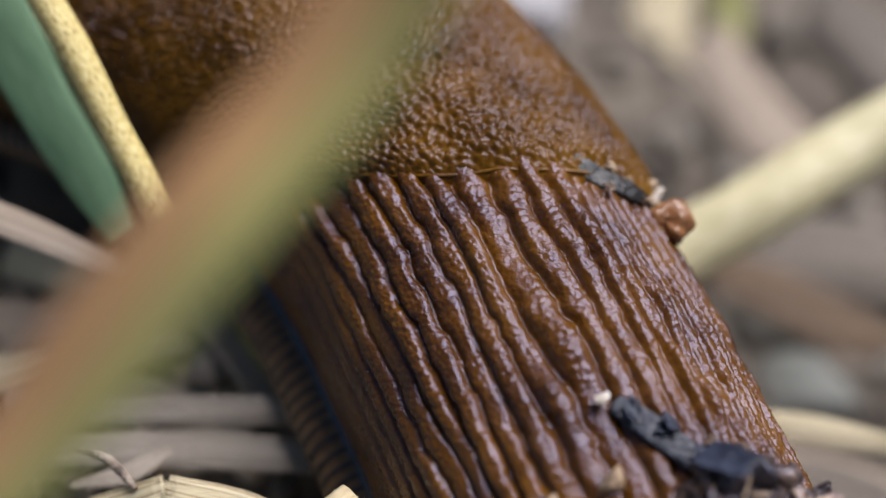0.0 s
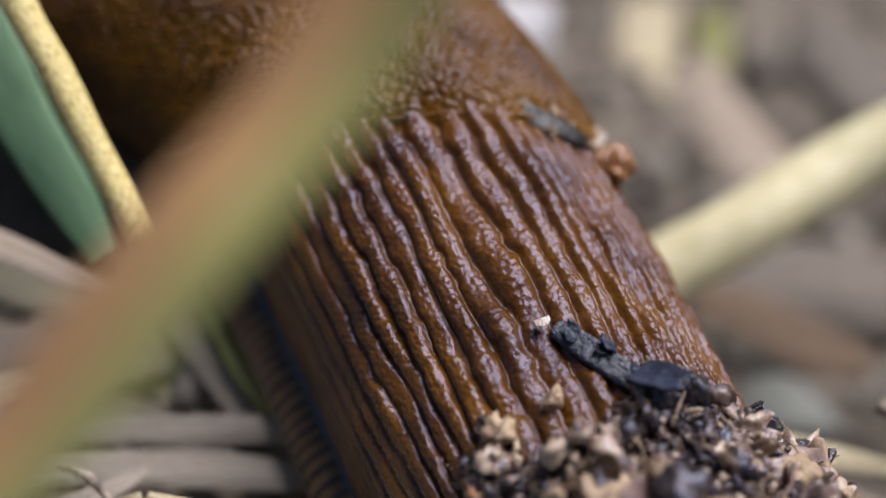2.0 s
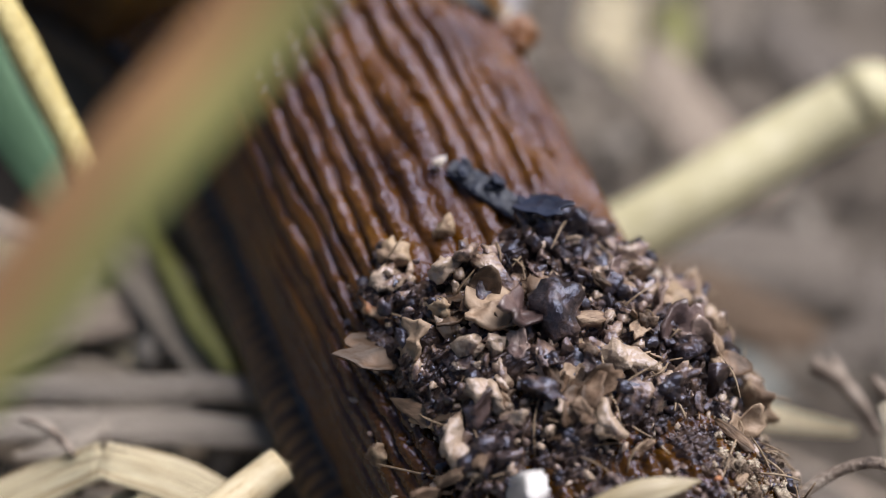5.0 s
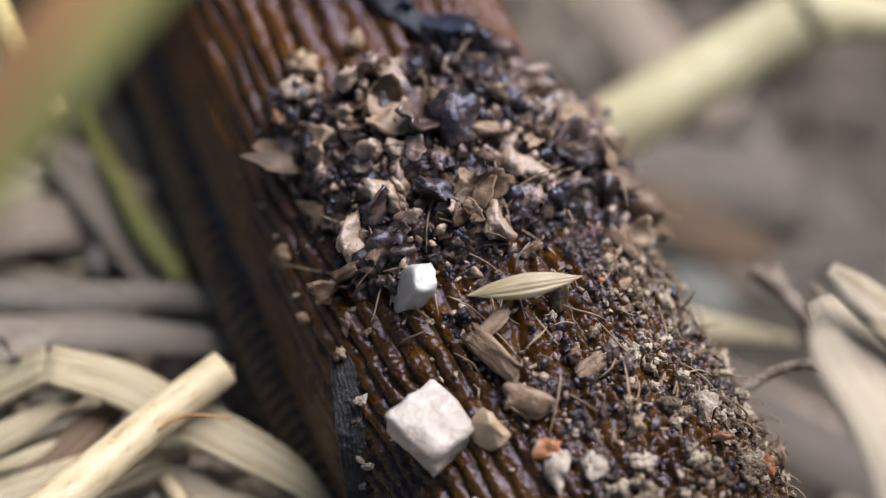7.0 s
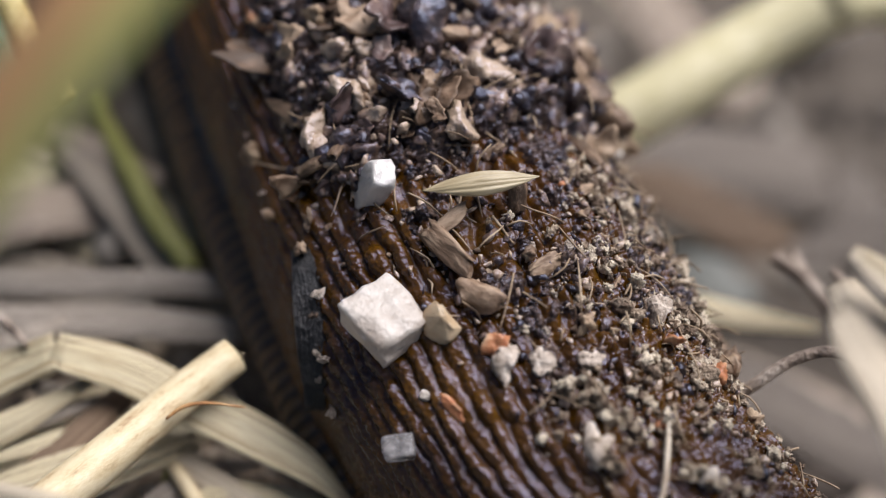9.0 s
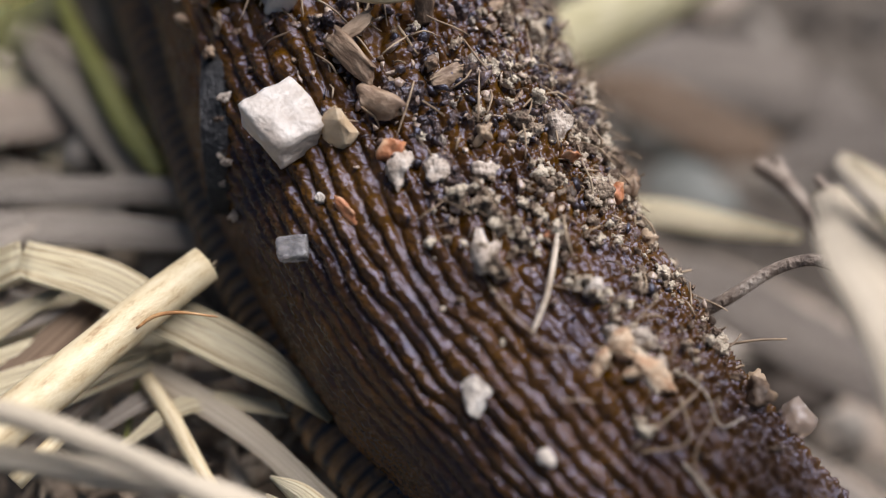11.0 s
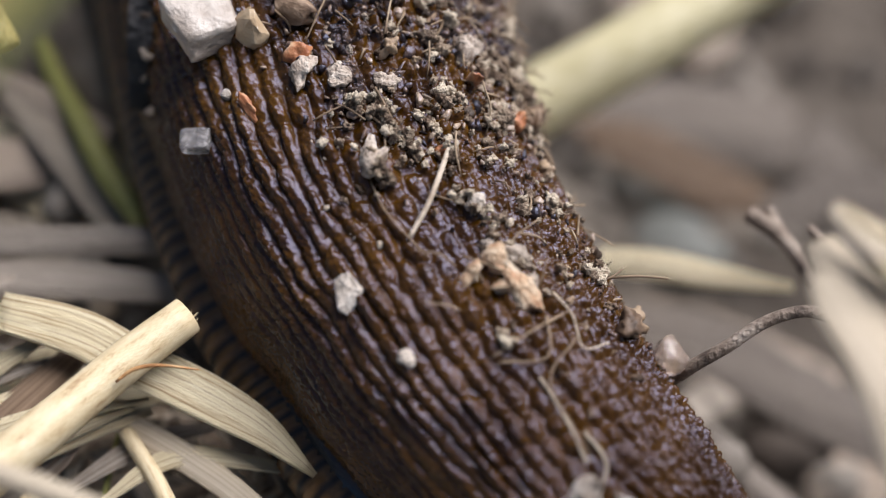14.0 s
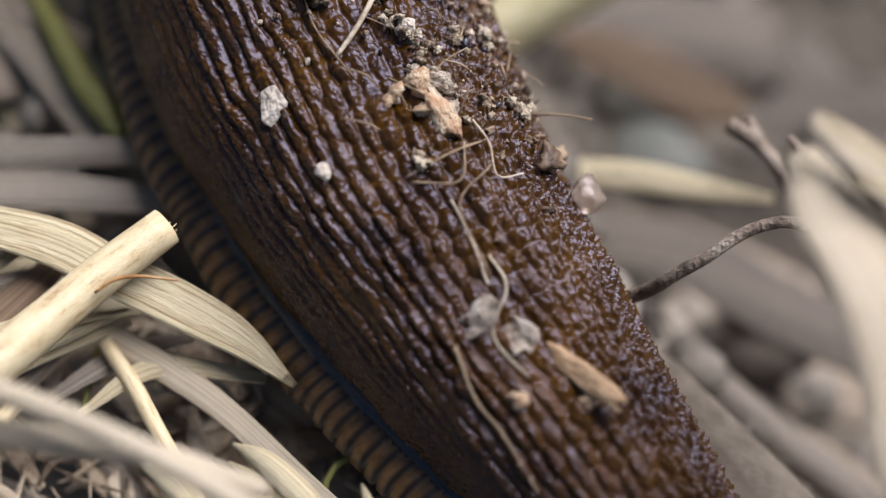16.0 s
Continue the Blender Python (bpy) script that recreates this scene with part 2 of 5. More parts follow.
def two_tone(name, left, right):
    """A blade that is dry along one margin and green along the other."""
    m = material(name, [left, right], 6, (3, 0.5, 1), rough=0.5, bump=0.2, fine=60, space="UV")
    nt = m.node_tree
    uv = nt.nodes.new("ShaderNodeTexCoord")
    sep = nt.nodes.new("ShaderNodeSeparateXYZ")
    nt.links.new(uv.outputs["UV"], sep.inputs[0])
    ramp = nt.nodes.new("ShaderNodeValToRGB")
    ramp.color_ramp.elements[0].position, ramp.color_ramp.elements[1].position = 0.35, 0.95
    ramp.color_ramp.elements[0].color, ramp.color_ramp.elements[1].color = (*left, 1), (*right, 1)
    nt.links.new(sep.outputs[0], ramp.inputs[0])
    nt.links.new(ramp.outputs[0], nt.nodes["Principled BSDF"].inputs["Base Color"])
    return m


TURNING = two_tone("turning_blade", (0.68, 0.37, 0.17), (0.46, 0.47, 0.16))
def veined(m, count, dark):
    """Fine dark veins along a grass leaf."""
    nt = m.node_tree
    nd, ln = nt.nodes, nt.links
    b = nd["Principled BSDF"]
    uv = nd.new("ShaderNodeTexCoord")
    sep = nd.new("ShaderNodeSeparateXYZ")
    ln.new(uv.outputs["UV"], sep.inputs[0])
    wob = nd.new("ShaderNodeTexNoise")
    wob.inputs["Scale"].default_value = 3.0
    ln.new(uv.outputs["UV"], wob.inputs["Vector"])
    add = nd.new("ShaderNodeMath")
    add.operation = "MULTIPLY_ADD"
    ln.new(wob.outputs[0], add.inputs[0])
    add.inputs[1].default_value = 0.12
    ln.new(sep.outputs[0], add.inputs[2])
    wave = nd.new("ShaderNodeMath")
    wave.operation = "PINGPONG"
    ln.new(add.outputs[0], wave.inputs[0])
    wave.inputs[1].default_value = 0.5 / count
    scale = nd.new("ShaderNodeMath")
    scale.operation = "MULTIPLY"
    ln.new(wave.outputs[0], scale.inputs[0])
    scale.inputs[1].default_value = 2.0 * count
    ramp = nd.new("ShaderNodeValToRGB")
    ramp.color_ramp.elements[0].position, ramp.color_ramp.elements[1].position = 0.03, 0.2
    ramp.color_ramp.elements[0].color = (*dark, 1)
    ln.new(scale.outputs[0], ramp.inputs[0])
    mx = nd.new("ShaderNodeMix")
    mx.data_type, mx.blend_type = "RGBA", "MULTIPLY"
    mx.inputs["Factor"].default_value = 1.0
    ln.new(b.inputs["Base Color"].links[0].from_socket, mx.inputs[6])
    ln.new(ramp.outputs[0], mx.inputs[7])
    ln.new(mx.outputs[2], b.inputs["Base Color"])


veined(PALE, 8, (0.5, 0.37, 0.24))
veined(GREY, 7, (0.6, 0.55, 0.5))
veined(PINK, 6, (0.7, 0.62, 0.55))
for leaf_, share_ in ((PALE, 0.12), (PINK, 0.12), (GREEN, 0.25), (OLIVE, 0.2), (TURNING, 0.2)):
    leafy(leaf_, share_)
SCRAP = material("wet_leaf_scrap", [(0.05, 0.03, 0.027), (0.14, 0.09, 0.08), (0.3, 0.21, 0.17)], 500, rough=0.35, bump=0.8, fine=3000, per_object=0.5, coat=0.3)
SPLINTER = material("tan_splinter", [(0.3, 0.17, 0.09), (0.52, 0.34, 0.2), (0.64, 0.49, 0.33)], 1200, rough=0.7, bump=0.8, fine=5000)
HUSK = material("seed_husk", [(0.24, 0.18, 0.09), (0.4, 0.32, 0.19), (0.52, 0.44, 0.29)], 500, rough=0.4, bump=0.3, fine=2500)
TAN = material("tan_crumb", [(0.14, 0.09, 0.058), (0.38, 0.285, 0.2), (0.68, 0.57, 0.43)], 2200, rough=0.75, bump=1.0, fine=8000, island=0.6)


# ---- mesh helpers ----
def mesh_of(name, verts, faces, mat, uv=None, smooth=True):
    """A mesh from points in millimetres."""
    me = bpy.data.meshes.new(name)
    verts = np.asarray(verts, float) * MM
    faces = np.asarray(faces)
    me.vertices.add(len(verts))
    me.vertices.foreach_set("co", verts.ravel())
    k = faces.shape[1]
    me.loops.add(faces.size)
    me.loops.foreach_set("vertex_index", faces.ravel().astype(np.int32))
    me.polygons.add(len(faces))
    me.polygons.foreach_set("loop_start", np.arange(0, faces.size, k, dtype=np.int32))
    me.update(calc_edges=True)
    if uv is not None:
        lay = me.uv_layers.new(name="UVMap")
        lay.data.foreach_set("uv", np.asarray(uv)[faces.ravel()].ravel())
    if smooth:
        me.polygons.foreach_set("use_smooth", np.ones(len(faces), bool))
    me.materials.append(mat)
    me.validate()
    return me


def part(name, me, parent, label="", m=None):
    ob = new(name, me)
    ob.parent = parent
    if m is not None:
        ob.matrix_basis = m
    if label:
        ob["label"] = label
    return ob


def thing(name, me, label, category, group="", kind=""):
    return tagged(new(name, me), label, category, group, kind)


def spline(rows, step):
    """Catmull-Rom through rows of numbers, resampled about every step mm of the first columns."""
    p = np.array(rows, float)
    p = np.vstack([2 * p[0] - p[1], p, 2 * p[-1] - p[-2]])
    out = []
    for i in range(1, len(p) - 2):
        t = np.linspace(0, 1, 60, endpoint=False)[:, None]
        a, b, c, d = p[i - 1], p[i], p[i + 1], p[i + 2]
        out.append(0.5 * (2 * b + (c - a) * t + (2 * a - 5 * b + 4 * c - d) * t ** 2 + (3 * b - a - 3 * c + d) * t ** 3))
    q = np.vstack(out + [p[-2:-1]])
    dim = min(3, q.shape[1]) if q.shape[1] != 3 else 3
    seg = np.linalg.norm(np.diff(q[:, :dim], axis=0), axis=1)
    s = np.concatenate([[0], np.cumsum(seg)])
    n = max(3, int(s[-1] / step) + 1)
    u = np.linspace(0, s[-1], n)
    return u, np.stack([np.interp(u, s, q[:, k]) for k in range(q.shape[1])], 1)


def grid_faces(n, m, close=False):
    i, j = np.meshgrid(np.arange(n - 1), np.arange(m if close else m - 1), indexing="ij")
    j2 = (j + 1) % m
    return np.stack([i * m + j, i * m + j2, (i + 1) * m + j2, (i + 1) * m + j], -1).reshape(-1, 4)


def value_noise(x, y, seed=0):
    """Smooth 2D noise, -1 to 1."""
    def h(i, j):
        v = np.sin(i * 127.1 + j * 311.7 + seed * 74.7) * 43758.5453
        return v - np.floor(v)
    i, j = np.floor(x), np.floor(y)
    fx, fy = x - i, y - j
    fx, fy = fx * fx * (3 - 2 * fx), fy * fy * (3 - 2 * fy)
    a = h(i, j) * (1 - fx) + h(i + 1, j) * fx
    b = h(i, j + 1) * (1 - fx) + h(i + 1, j + 1) * fx
    return (a * (1 - fy) + b * fy) * 2 - 1


def cells(x, y, jitter=0.8, seed=0, along=None):
    """Distance from the border of irregular cells (second minus first nearest)."""
    i0, j0 = np.floor(x), np.floor(y)
    f1 = np.full(x.shape, 9.0)
    f2 = np.full(x.shape, 9.0)
    for di in (-1, 0, 1):
        for dj in (-1, 0, 1):
            i, j = i0 + di, j0 + dj
            a = np.sin(i * 127.1 + j * 311.7 + seed) * 43758.5453
            b = np.sin(i * 269.5 + j * 183.3 + seed) * 24634.6345
            px = i + 0.5 + jitter * (a - np.floor(a) - 0.5)
            py = j + 0.5 + (along or jitter) * (b - np.floor(b) - 0.5)
            d = np.hypot(px - x, py - y)
            f2 = np.minimum(f2, np.maximum(f1, d))
            f1 = np.minimum(f1, d)
    return f2 - f1


def sweep_frames(p):
    t = np.gradient(p, axis=0)
    return t / np.linalg.norm(t, axis=1)[:, None]


def tube(rows, seg=12, step=0.8, ribs=0.0, seed=1, wobble=0.0):
    """A round stalk through rows (x, y, z, radius) with fine lengthwise ribs and closed ends."""
    u, q = spline(rows, step)
    p, r = q[:, :3], q[:, 3]
    if wobble:
        for k in range(3):
            p[:, k] += wobble * value_noise(u / 2.5, np.full_like(u, k * 9.0), seed)
    t = sweep_frames(p)
    side = np.cross(t, (0.03, 0.02, 1.0))
    side /= np.linalg.norm(side, axis=1)[:, None]
    top = np.cross(side, t)
    a = np.linspace(0, 2 * math.pi, seg, endpoint=False)
    rad = r[:, None] * (1 + 0.06 * value_noise(u[:, None] / 3.0, np.cos(a)[None] * 2 + seed, seed)
                        + ribs * np.where(np.arange(seg) % 2, 1, -1)[None])
    v = p[:, None] + rad[..., None] * (side[:, None] * np.cos(a)[None, :, None] + top[:, None] * np.sin(a)[None, :, None])
    n = len(u)
    verts = np.vstack([v.reshape(-1, 3), p[:1] , p[-1:]])
    f = grid_faces(n, seg, True)
    k = np.arange(seg)
    cap1 = np.stack([np.full(seg, n * seg), (k + 1) % seg, k, k], 1)
    cap2 = np.stack([np.full(seg, n * seg + 1), (n - 1) * seg + k, (n - 1) * seg + (k + 1) % seg, (n - 1) * seg + (k + 1) % seg], 1)
    uv = np.stack([np.repeat(u[:, None] * 0 + a[None] / 6.283, 1, 0), np.repeat(u[:, None] / 10, seg, 1)], -1).reshape(-1, 2)
    uv = np.vstack([uv, [[0.5, 0], [0.5, u[-1] / 10]]])
    quads = f
    tris = np.vstack([cap1[:, :3], cap2[:, :3]])
    allf = np.vstack([quads[:, [0, 1, 2]], quads[:, [0, 2, 3]], tris])
    return verts, allf, uv


def ribbon(rows, up=(0, 0, 1), curl=0.15, thick=0.12, nx=15, ribs=0.04, step=0.7, seed=1, twist=0.0):
    """A leaf blade through rows (x, y, z, width): a thin solid strip with veins and a bent section."""
    u, q = spline(rows, step)
    p, w = q[:, :3], q[:, 3]
    t = sweep_frames(p)
    upv = np.array(up, float)
    side = np.cross(t, upv)
    side /= np.linalg.norm(side, axis=1)[:, None]
    nrm = np.cross(side, t)
    if twist:
        an = radians(twist) * u / u[-1]
        side, nrm = side * np.cos(an)[:, None] + nrm * np.sin(an)[:, None], nrm * np.cos(an)[:, None] - side * np.sin(an)[:, None]
    x = np.linspace(-0.5, 0.5, nx)
    wav = 1 + 0.05 * value_noise(u / 4.0, u * 0, seed)
    lat = x[None] * (w * wav)[:, None]
    off = (-curl * 4 * x ** 2)[None] * w[:, None] + ribs * np.where(np.arange(nx) % 2, 1, -1)[None] \
        + 0.15 * value_noise(u[:, None] / 5.0, x[None] * 2 + seed * 3.1, seed)
    top = p[:, None] + side[:, None] * lat[..., None] + nrm[:, None] * off[..., None]
    th = thick * (0.35 + 0.65 * (1 - (2 * x) ** 4))
    bot = top - nrm[:, None] * th[None, :, None]
    loop = np.concatenate([top, bot[:, ::-1]], 1)
    n, m = loop.shape[:2]
    f = grid_faces(n, m, True)
    k = np.arange(nx - 1)
    e = []
    for row in (0, n - 1):
        e.append(np.stack([row * m + k, row * m + k + 1, row * m + m - 2 - k, row * m + m - 1 - k], 1))
    f = np.vstack([f] + e)
    ux = np.concatenate([x + 0.5, x[::-1] + 0.5])
    uv = np.stack([np.repeat(ux[None], n, 0), np.repeat(u[:, None] / 10, m, 1)], -1).reshape(-1, 2)
    return loop.reshape(-1, 3), f, uv


def pebble(seed, rough=0.25, sub=2, angular=0.0):
    """Unit pebble mesh data."""
    bm = bmesh.new()
    bmesh.ops.create_icosphere(bm, subdivisions=sub, radius=0.5)
    v = np.array([x.co[:] for x in bm.verts])
    f = np.array([[x.index for x in fc.verts] for fc in bm.faces])
    bm.free()
    if angular:
        v = np.sign(v) * np.abs(v * 2) ** (1 - angular) / 2 * 0.85
    d = value_noise(v[:, 0] * 3 + seed * 5, v[:, 1] * 3 + v[:, 2] * 2, seed) + 0.5 * value_noise(v[:, 2] * 6, v[:, 1] * 6 + seed, seed)
    return v * (1 + rough * d)[:, None], f


# ---- slug ----
slug = tagged(new("slug"), "large wet brown slug with ridged skin, dirt stuck on its back", "slug")
SPINE = [(-52.3, 49.2, 2.9), (-49.6, 49.5, 5.8), (-43.8, 49.4, 8.0), (-38.4, 48.7, 8.8), (-31.4, 46.7, 9.6), (-24.8, 43.6, 10.1), (-18.9, 38.9, 10.3),
         (-13.7, 31.3, 10.4), (-9.3, 21.9, 10.4), (-4.5, 9.5, 10.3), (-0.5, 0.8, 10.3), (3.5, -7.3, 10.2), (7.5, -14.6, 9.6), (11.0, -19.0, 9.1),
         (14.2, -22.7, 8.7), (18.8, -26.8, 7.9), (24.5, -31.5, 6.8), (31.0, -36.5, 5.3), (37.2, -41.8, 3.5), (42.7, -45.8, 1.5)]


def spine_at(step):
    rows = [(x, y, 0.0, w) for x, y, w in SPINE]
    u, q = spline(rows, step)
    t = sweep_frames(q[:, :3])
    right = np.stack([t[:, 1], -t[:, 0], t[:, 2] * 0], 1)  # spine runs head to tail
    return u, q[:, :3], q[:, 3], -right


def body_surface(u, c, hw, right, phi, lift):
    """Points on the back: phi 0 at the right flank, pi at the left; lift in mm along the section's normal."""
    w = (hw - 0.4)[:, None] * np.ones_like(phi)[None]
    h = (1.24 * hw)[:, None]
    cs, sn = np.cos(phi)[None], np.sin(phi)[None]
    zc = 0.36 * h * (1 - 0.35 * np.clip(-cs, 0, 1) ** 2)
    lat = np.where(cs < 0, w - np.interp(u, [45, 72, 84, 97, 108], [1.1, 0.9, 0.1, 0.6, 1.4])[:, None], w) * np.sign(cs) * np.abs(cs) ** 0.92
    z = zc + np.where(sn > 0, (h - zc), zc * 1.0) * np.sign(sn) * np.abs(sn) ** 0.95
    nl, nz = cs * (h - zc), sn * w
    k = np.sqrt(nl ** 2 + nz ** 2) + 1e-6
    lat, z = lat + lift * nl / k + 0.09 * hw[:, None], z + lift * nz / k
    return c[:, None] + right[:, None] * lat[..., None] + np.stack([z * 0, z * 0, z], -1)


def build_body():
    u0, c0, hw0, right0 = spine_at(0.125)
    u = np.concatenate([np.arange(0, 36, 0.3), np.arange(36, 128, 0.1), np.arange(128, u0[-1], 0.3), u0[-1:]])
    c, right = (np.stack([np.interp(u, u0, q[:, k]) for k in range(3)], 1) for q in (c0, right0))
    hw = np.interp(u, u0, hw0)
    phi = np.linspace(radians(-32), radians(212), 430)
    U, P = np.meshgrid(u, phi, indexing="ij")
    arc = (P - math.pi / 2) * hw[:, None] * 1.12
    wide = np.interp(u, [0, 60, 90, 120, 150], [1.62, 1.58, 1.08, 0.95, 0.8])[:, None] * np.interp(P, [-0.5, 0.6, 1.2, 2.2, 3.0, 3.7], [0.42, 0.5, 0.95, 1.0, 0.75, 0.7])
    warp = np.concatenate([np.zeros((len(u), 1)), np.cumsum(np.diff(arc, axis=1) / wide[:, 1:], axis=1)], 1)
    warp -= warp[:, 215:216]
    rear = np.interp(U, [68, 90], [0.25, 1.0])
    # ridges swell, pinch and fork as they run back
    a = warp + 0.3 * value_noise(U / 17.0, arc / 4.0, 3) + rear * 0.22 * value_noise(U / 2.4, arc / 1.4, 17) + 0.13 * value_noise(U / 4.5, arc / 2.0, 19) + 0.06 * value_noise(U / 1.6, arc / 1.0, 8) + 0.09 * value_noise(U / 0.7, arc / 0.6, 12)
    row = np.floor(a)
    x = np.abs(a - row - 0.5) * 2
    # long unbroken ridges in front; behind, each row breaks up into tubercles, short ones on the right
    length = np.interp(u, [0, 45, 62, 78, 92, 108, 150], [26, 24, 12, 4.6, 2.6, 2.0, 1.8])
    run = np.concatenate([[0], np.cumsum(np.diff(u) / length[1:])])[:, None]
    v = run * np.interp(row, [-14, -6, -2, 3, 7], [3.0, 2.2, 1.4, 1.0, 0.8]) + row * 0.617 + 0.42 * value_noise(U / 2.6, row * 7.3, 23) \
        + 0.15 * value_noise(U / 0.9, arc / 0.7, 24)
    y = np.abs(v - np.floor(v) - 0.5) * 2
    part_in = np.interp(U, [58, 74, 92, 110], [0.14, 0.45, 0.85, 1.0]) * np.interp(row, [-8, -2, 3, 6], [1.15, 1.0, 0.75, 0.4])
    tall = 0.72 + 0.45 * value_noise(U / np.interp(U, [60, 90], [6, 2.0]), row * 3.1 + 0.5, 27)
    ridge = np.clip(1 - np.clip(x, 0, 1) ** np.interp(U, [66, 88], [3.2, 2.2]) - part_in * y ** 3.4, 0, 1) * tall
    # granules on every ridge, coarser wrinkles on the right flank behind
    d2 = cells(arc / 0.36 + 0.5 * value_noise(U / 0.6, arc / 0.6, 4), U / 0.42 + 0.4 * value_noise(U / 0.7, arc / 0.5, 9), 0.95, 5.0)
    fine = np.clip(d2 / 0.35, 0, 1)
    d3 = cells(arc / 0.58 + 0.6 * value_noise(U / 0.9, arc / 0.9, 14), U / 0.8 + 0.6 * value_noise(U / 0.8, arc / 0.8, 15), 0.9, 8.0)
    wrinkle = np.clip(d3 / 0.4, 0, 1)
    flank = np.interp(P, [0.2, 0.9, 1.45], [1.0, 0.75, 0.0])
    low = np.interp(P, [1.9, 2.5, 2.9], [1.0, 0.62, 0.3])
    lift = low * (0.8 - 0.2 * flank * rear) * ridge * np.clip(wide / 1.7, 0.38, 1) + (0.09 + 0.085 * rear) * fine * (0.4 + 0.6 * ridge) \
        + 0.24 * wrinkle * rear * flank + 0.1 * value_noise(U / 2.2, arc / 1.5, 6) * low
    lift *= np.interp(U, [0, 6, u[-1] - 4, u[-1]], [0.2, 1, 1, 0.1])
    v = body_surface(u, c, hw, right, phi, lift)
    me = mesh_of("back", v.reshape(-1, 3), grid_faces(*P.shape)[:, ::-1], SKIN)
    part("back", me, slug, "wet brown ridged back of the slug")
    return v, u, phi


BODY, BODY_U, BODY_PHI = build_body()


def build_mantle():
    u, c, hw, right = spine_at(0.15)
    phi = np.linspace(radians(-8), radians(186), 330)
    # the hind margin lies further back on the right flank
    hind = np.interp(phi, [0.0, 0.4, 0.8, 1.2, 1.6, 2.0, 2.5, 3.2], [51.8, 53.0, 52.2, 51.2, 49.6, 47.0, 43.0, 38])
    s = np.linspace(0, 1, 340)
    uu = 14 + (hind[None] - 14) * s[:, None]
    P = np.ones_like(uu) * phi[None]
    hwi = np.interp(uu, u, hw)
    arc = (P - math.pi / 2) * hwi * 1.12
    d = cells(arc / 0.44 + 0.5 * value_noise(uu / 0.6, arc / 0.6, 3), uu / 0.5 + 0.5 * value_noise(uu / 0.7, arc / 0.7, 5), 0.95, 7.0)
    g = np.clip(d / 0.4, 0, 1)
    lift = 0.85 + 0.32 * g + 0.12 * value_noise(uu / 2.5, arc / 2.5, 6)
    edge = np.clip((1 - s) * 25, 0, 1)[:, None] ** 0.5 * np.clip(s * 12, 0, 1)[:, None] ** 0.5
    lift = lift * edge - 0.15 * (1 - edge)
    n, m = uu.shape
    cc = np.stack([np.interp(uu, u, c[:, k]) for k in range(3)], -1)
    rr = np.stack([np.interp(uu, u, right[:, k]) for k in range(3)], -1)
    w, h = hwi - 0.4, 1.24 * hwi
    zc = 0.36 * h
    cs, sn = np.cos(P), np.sin(P)
    lat = np.where(cs < 0, w - 0.9, w) * np.sign(cs) * np.abs(cs) ** 0.92
    z = zc + np.where(sn > 0, h - zc, zc) * np.sign(sn) * np.abs(sn) ** 0.95
    nl, nz = cs * (h - zc), sn * w
    kk = np.sqrt(nl ** 2 + nz ** 2) + 1e-6
    lat, z = lat + lift * nl / kk + 0.09 * hwi, z + lift * nz / kk
    out = cc + rr * lat[..., None]
    out[..., 2] += z
    shield = part("mantle", mesh_of("mantle", out.reshape(-1, 3), grid_faces(n, m)[:, ::-1], MANTLE), slug,
         "smooth granular olive-brown mantle shield")
    rim = [(*q, 0.11) for q in out[-5, 20:-20:9]]
    v, f, uv = tube(rim, seg=8, step=0.3, wobble=0.07)
    part("mantle_rim", mesh_of("mantle_rim", v, f, MANTLE, uv), shield, "thin glossy hind rim of the mantle")


build_mantle()


def build_fringe(side, name):
    """The foot's skirt: a row of soft blocks parted by dark grooves."""
    u, c, hw, right = spine_at(0.12)
    phi = np.linspace(radians(-100), radians(125), 22)
    blocks = u / 0.85 + 0.25 * value_noise(u / 3.0, u * 0, 4)
    gap = np.abs(blocks - np.floor(blocks) - 0.5)
    groove = np.clip((gap - 0.36) / 0.12, 0, 1)
    taper = np.clip((u[-1] - u) / 8, 0.15, 1) * np.clip(u / 5, 0.2, 1)
    rad = (1.22 - 0.13 * groove) * taper
    lat = (hw - 2.05)[:, None] + (1.4 if side > 0 else 1.75) * rad[:, None] * np.cos(phi)[None] + (0.9 if side > 0 else 0.0)
    z = 1.15 + rad[:, None] * np.sin(phi)[None] * 0.95
    v = c[:, None] + side * right[:, None] * lat[..., None] + np.stack([z * 0, z * 0, z], -1)
    f = grid_faces(len(u), len(phi))
    if side > 0:
        f = f[:, ::-1]
    uv = np.stack([blocks[:, None] + 0.5 * np.sin(phi)[None], np.repeat(phi[None], len(u), 0)], -1).reshape(-1, 2)
    skirt = part(name, mesh_of(name, v.reshape(-1, 3), f, FRINGE, uv), slug, "banded brown foot fringe")
    # dark furrow over the fringe; its colour carries some of the sky's blue sheen
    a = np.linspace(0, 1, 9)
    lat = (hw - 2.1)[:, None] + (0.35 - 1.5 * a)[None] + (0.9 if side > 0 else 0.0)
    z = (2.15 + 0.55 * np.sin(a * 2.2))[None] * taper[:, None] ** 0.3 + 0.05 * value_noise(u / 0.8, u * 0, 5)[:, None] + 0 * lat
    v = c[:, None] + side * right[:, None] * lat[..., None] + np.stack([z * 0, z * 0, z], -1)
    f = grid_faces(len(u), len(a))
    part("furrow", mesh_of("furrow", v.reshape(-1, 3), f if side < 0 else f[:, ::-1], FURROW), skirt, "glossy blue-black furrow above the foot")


build_fringe(1, "foot_fringe")
build_fringe(-1, "foot_fringe")


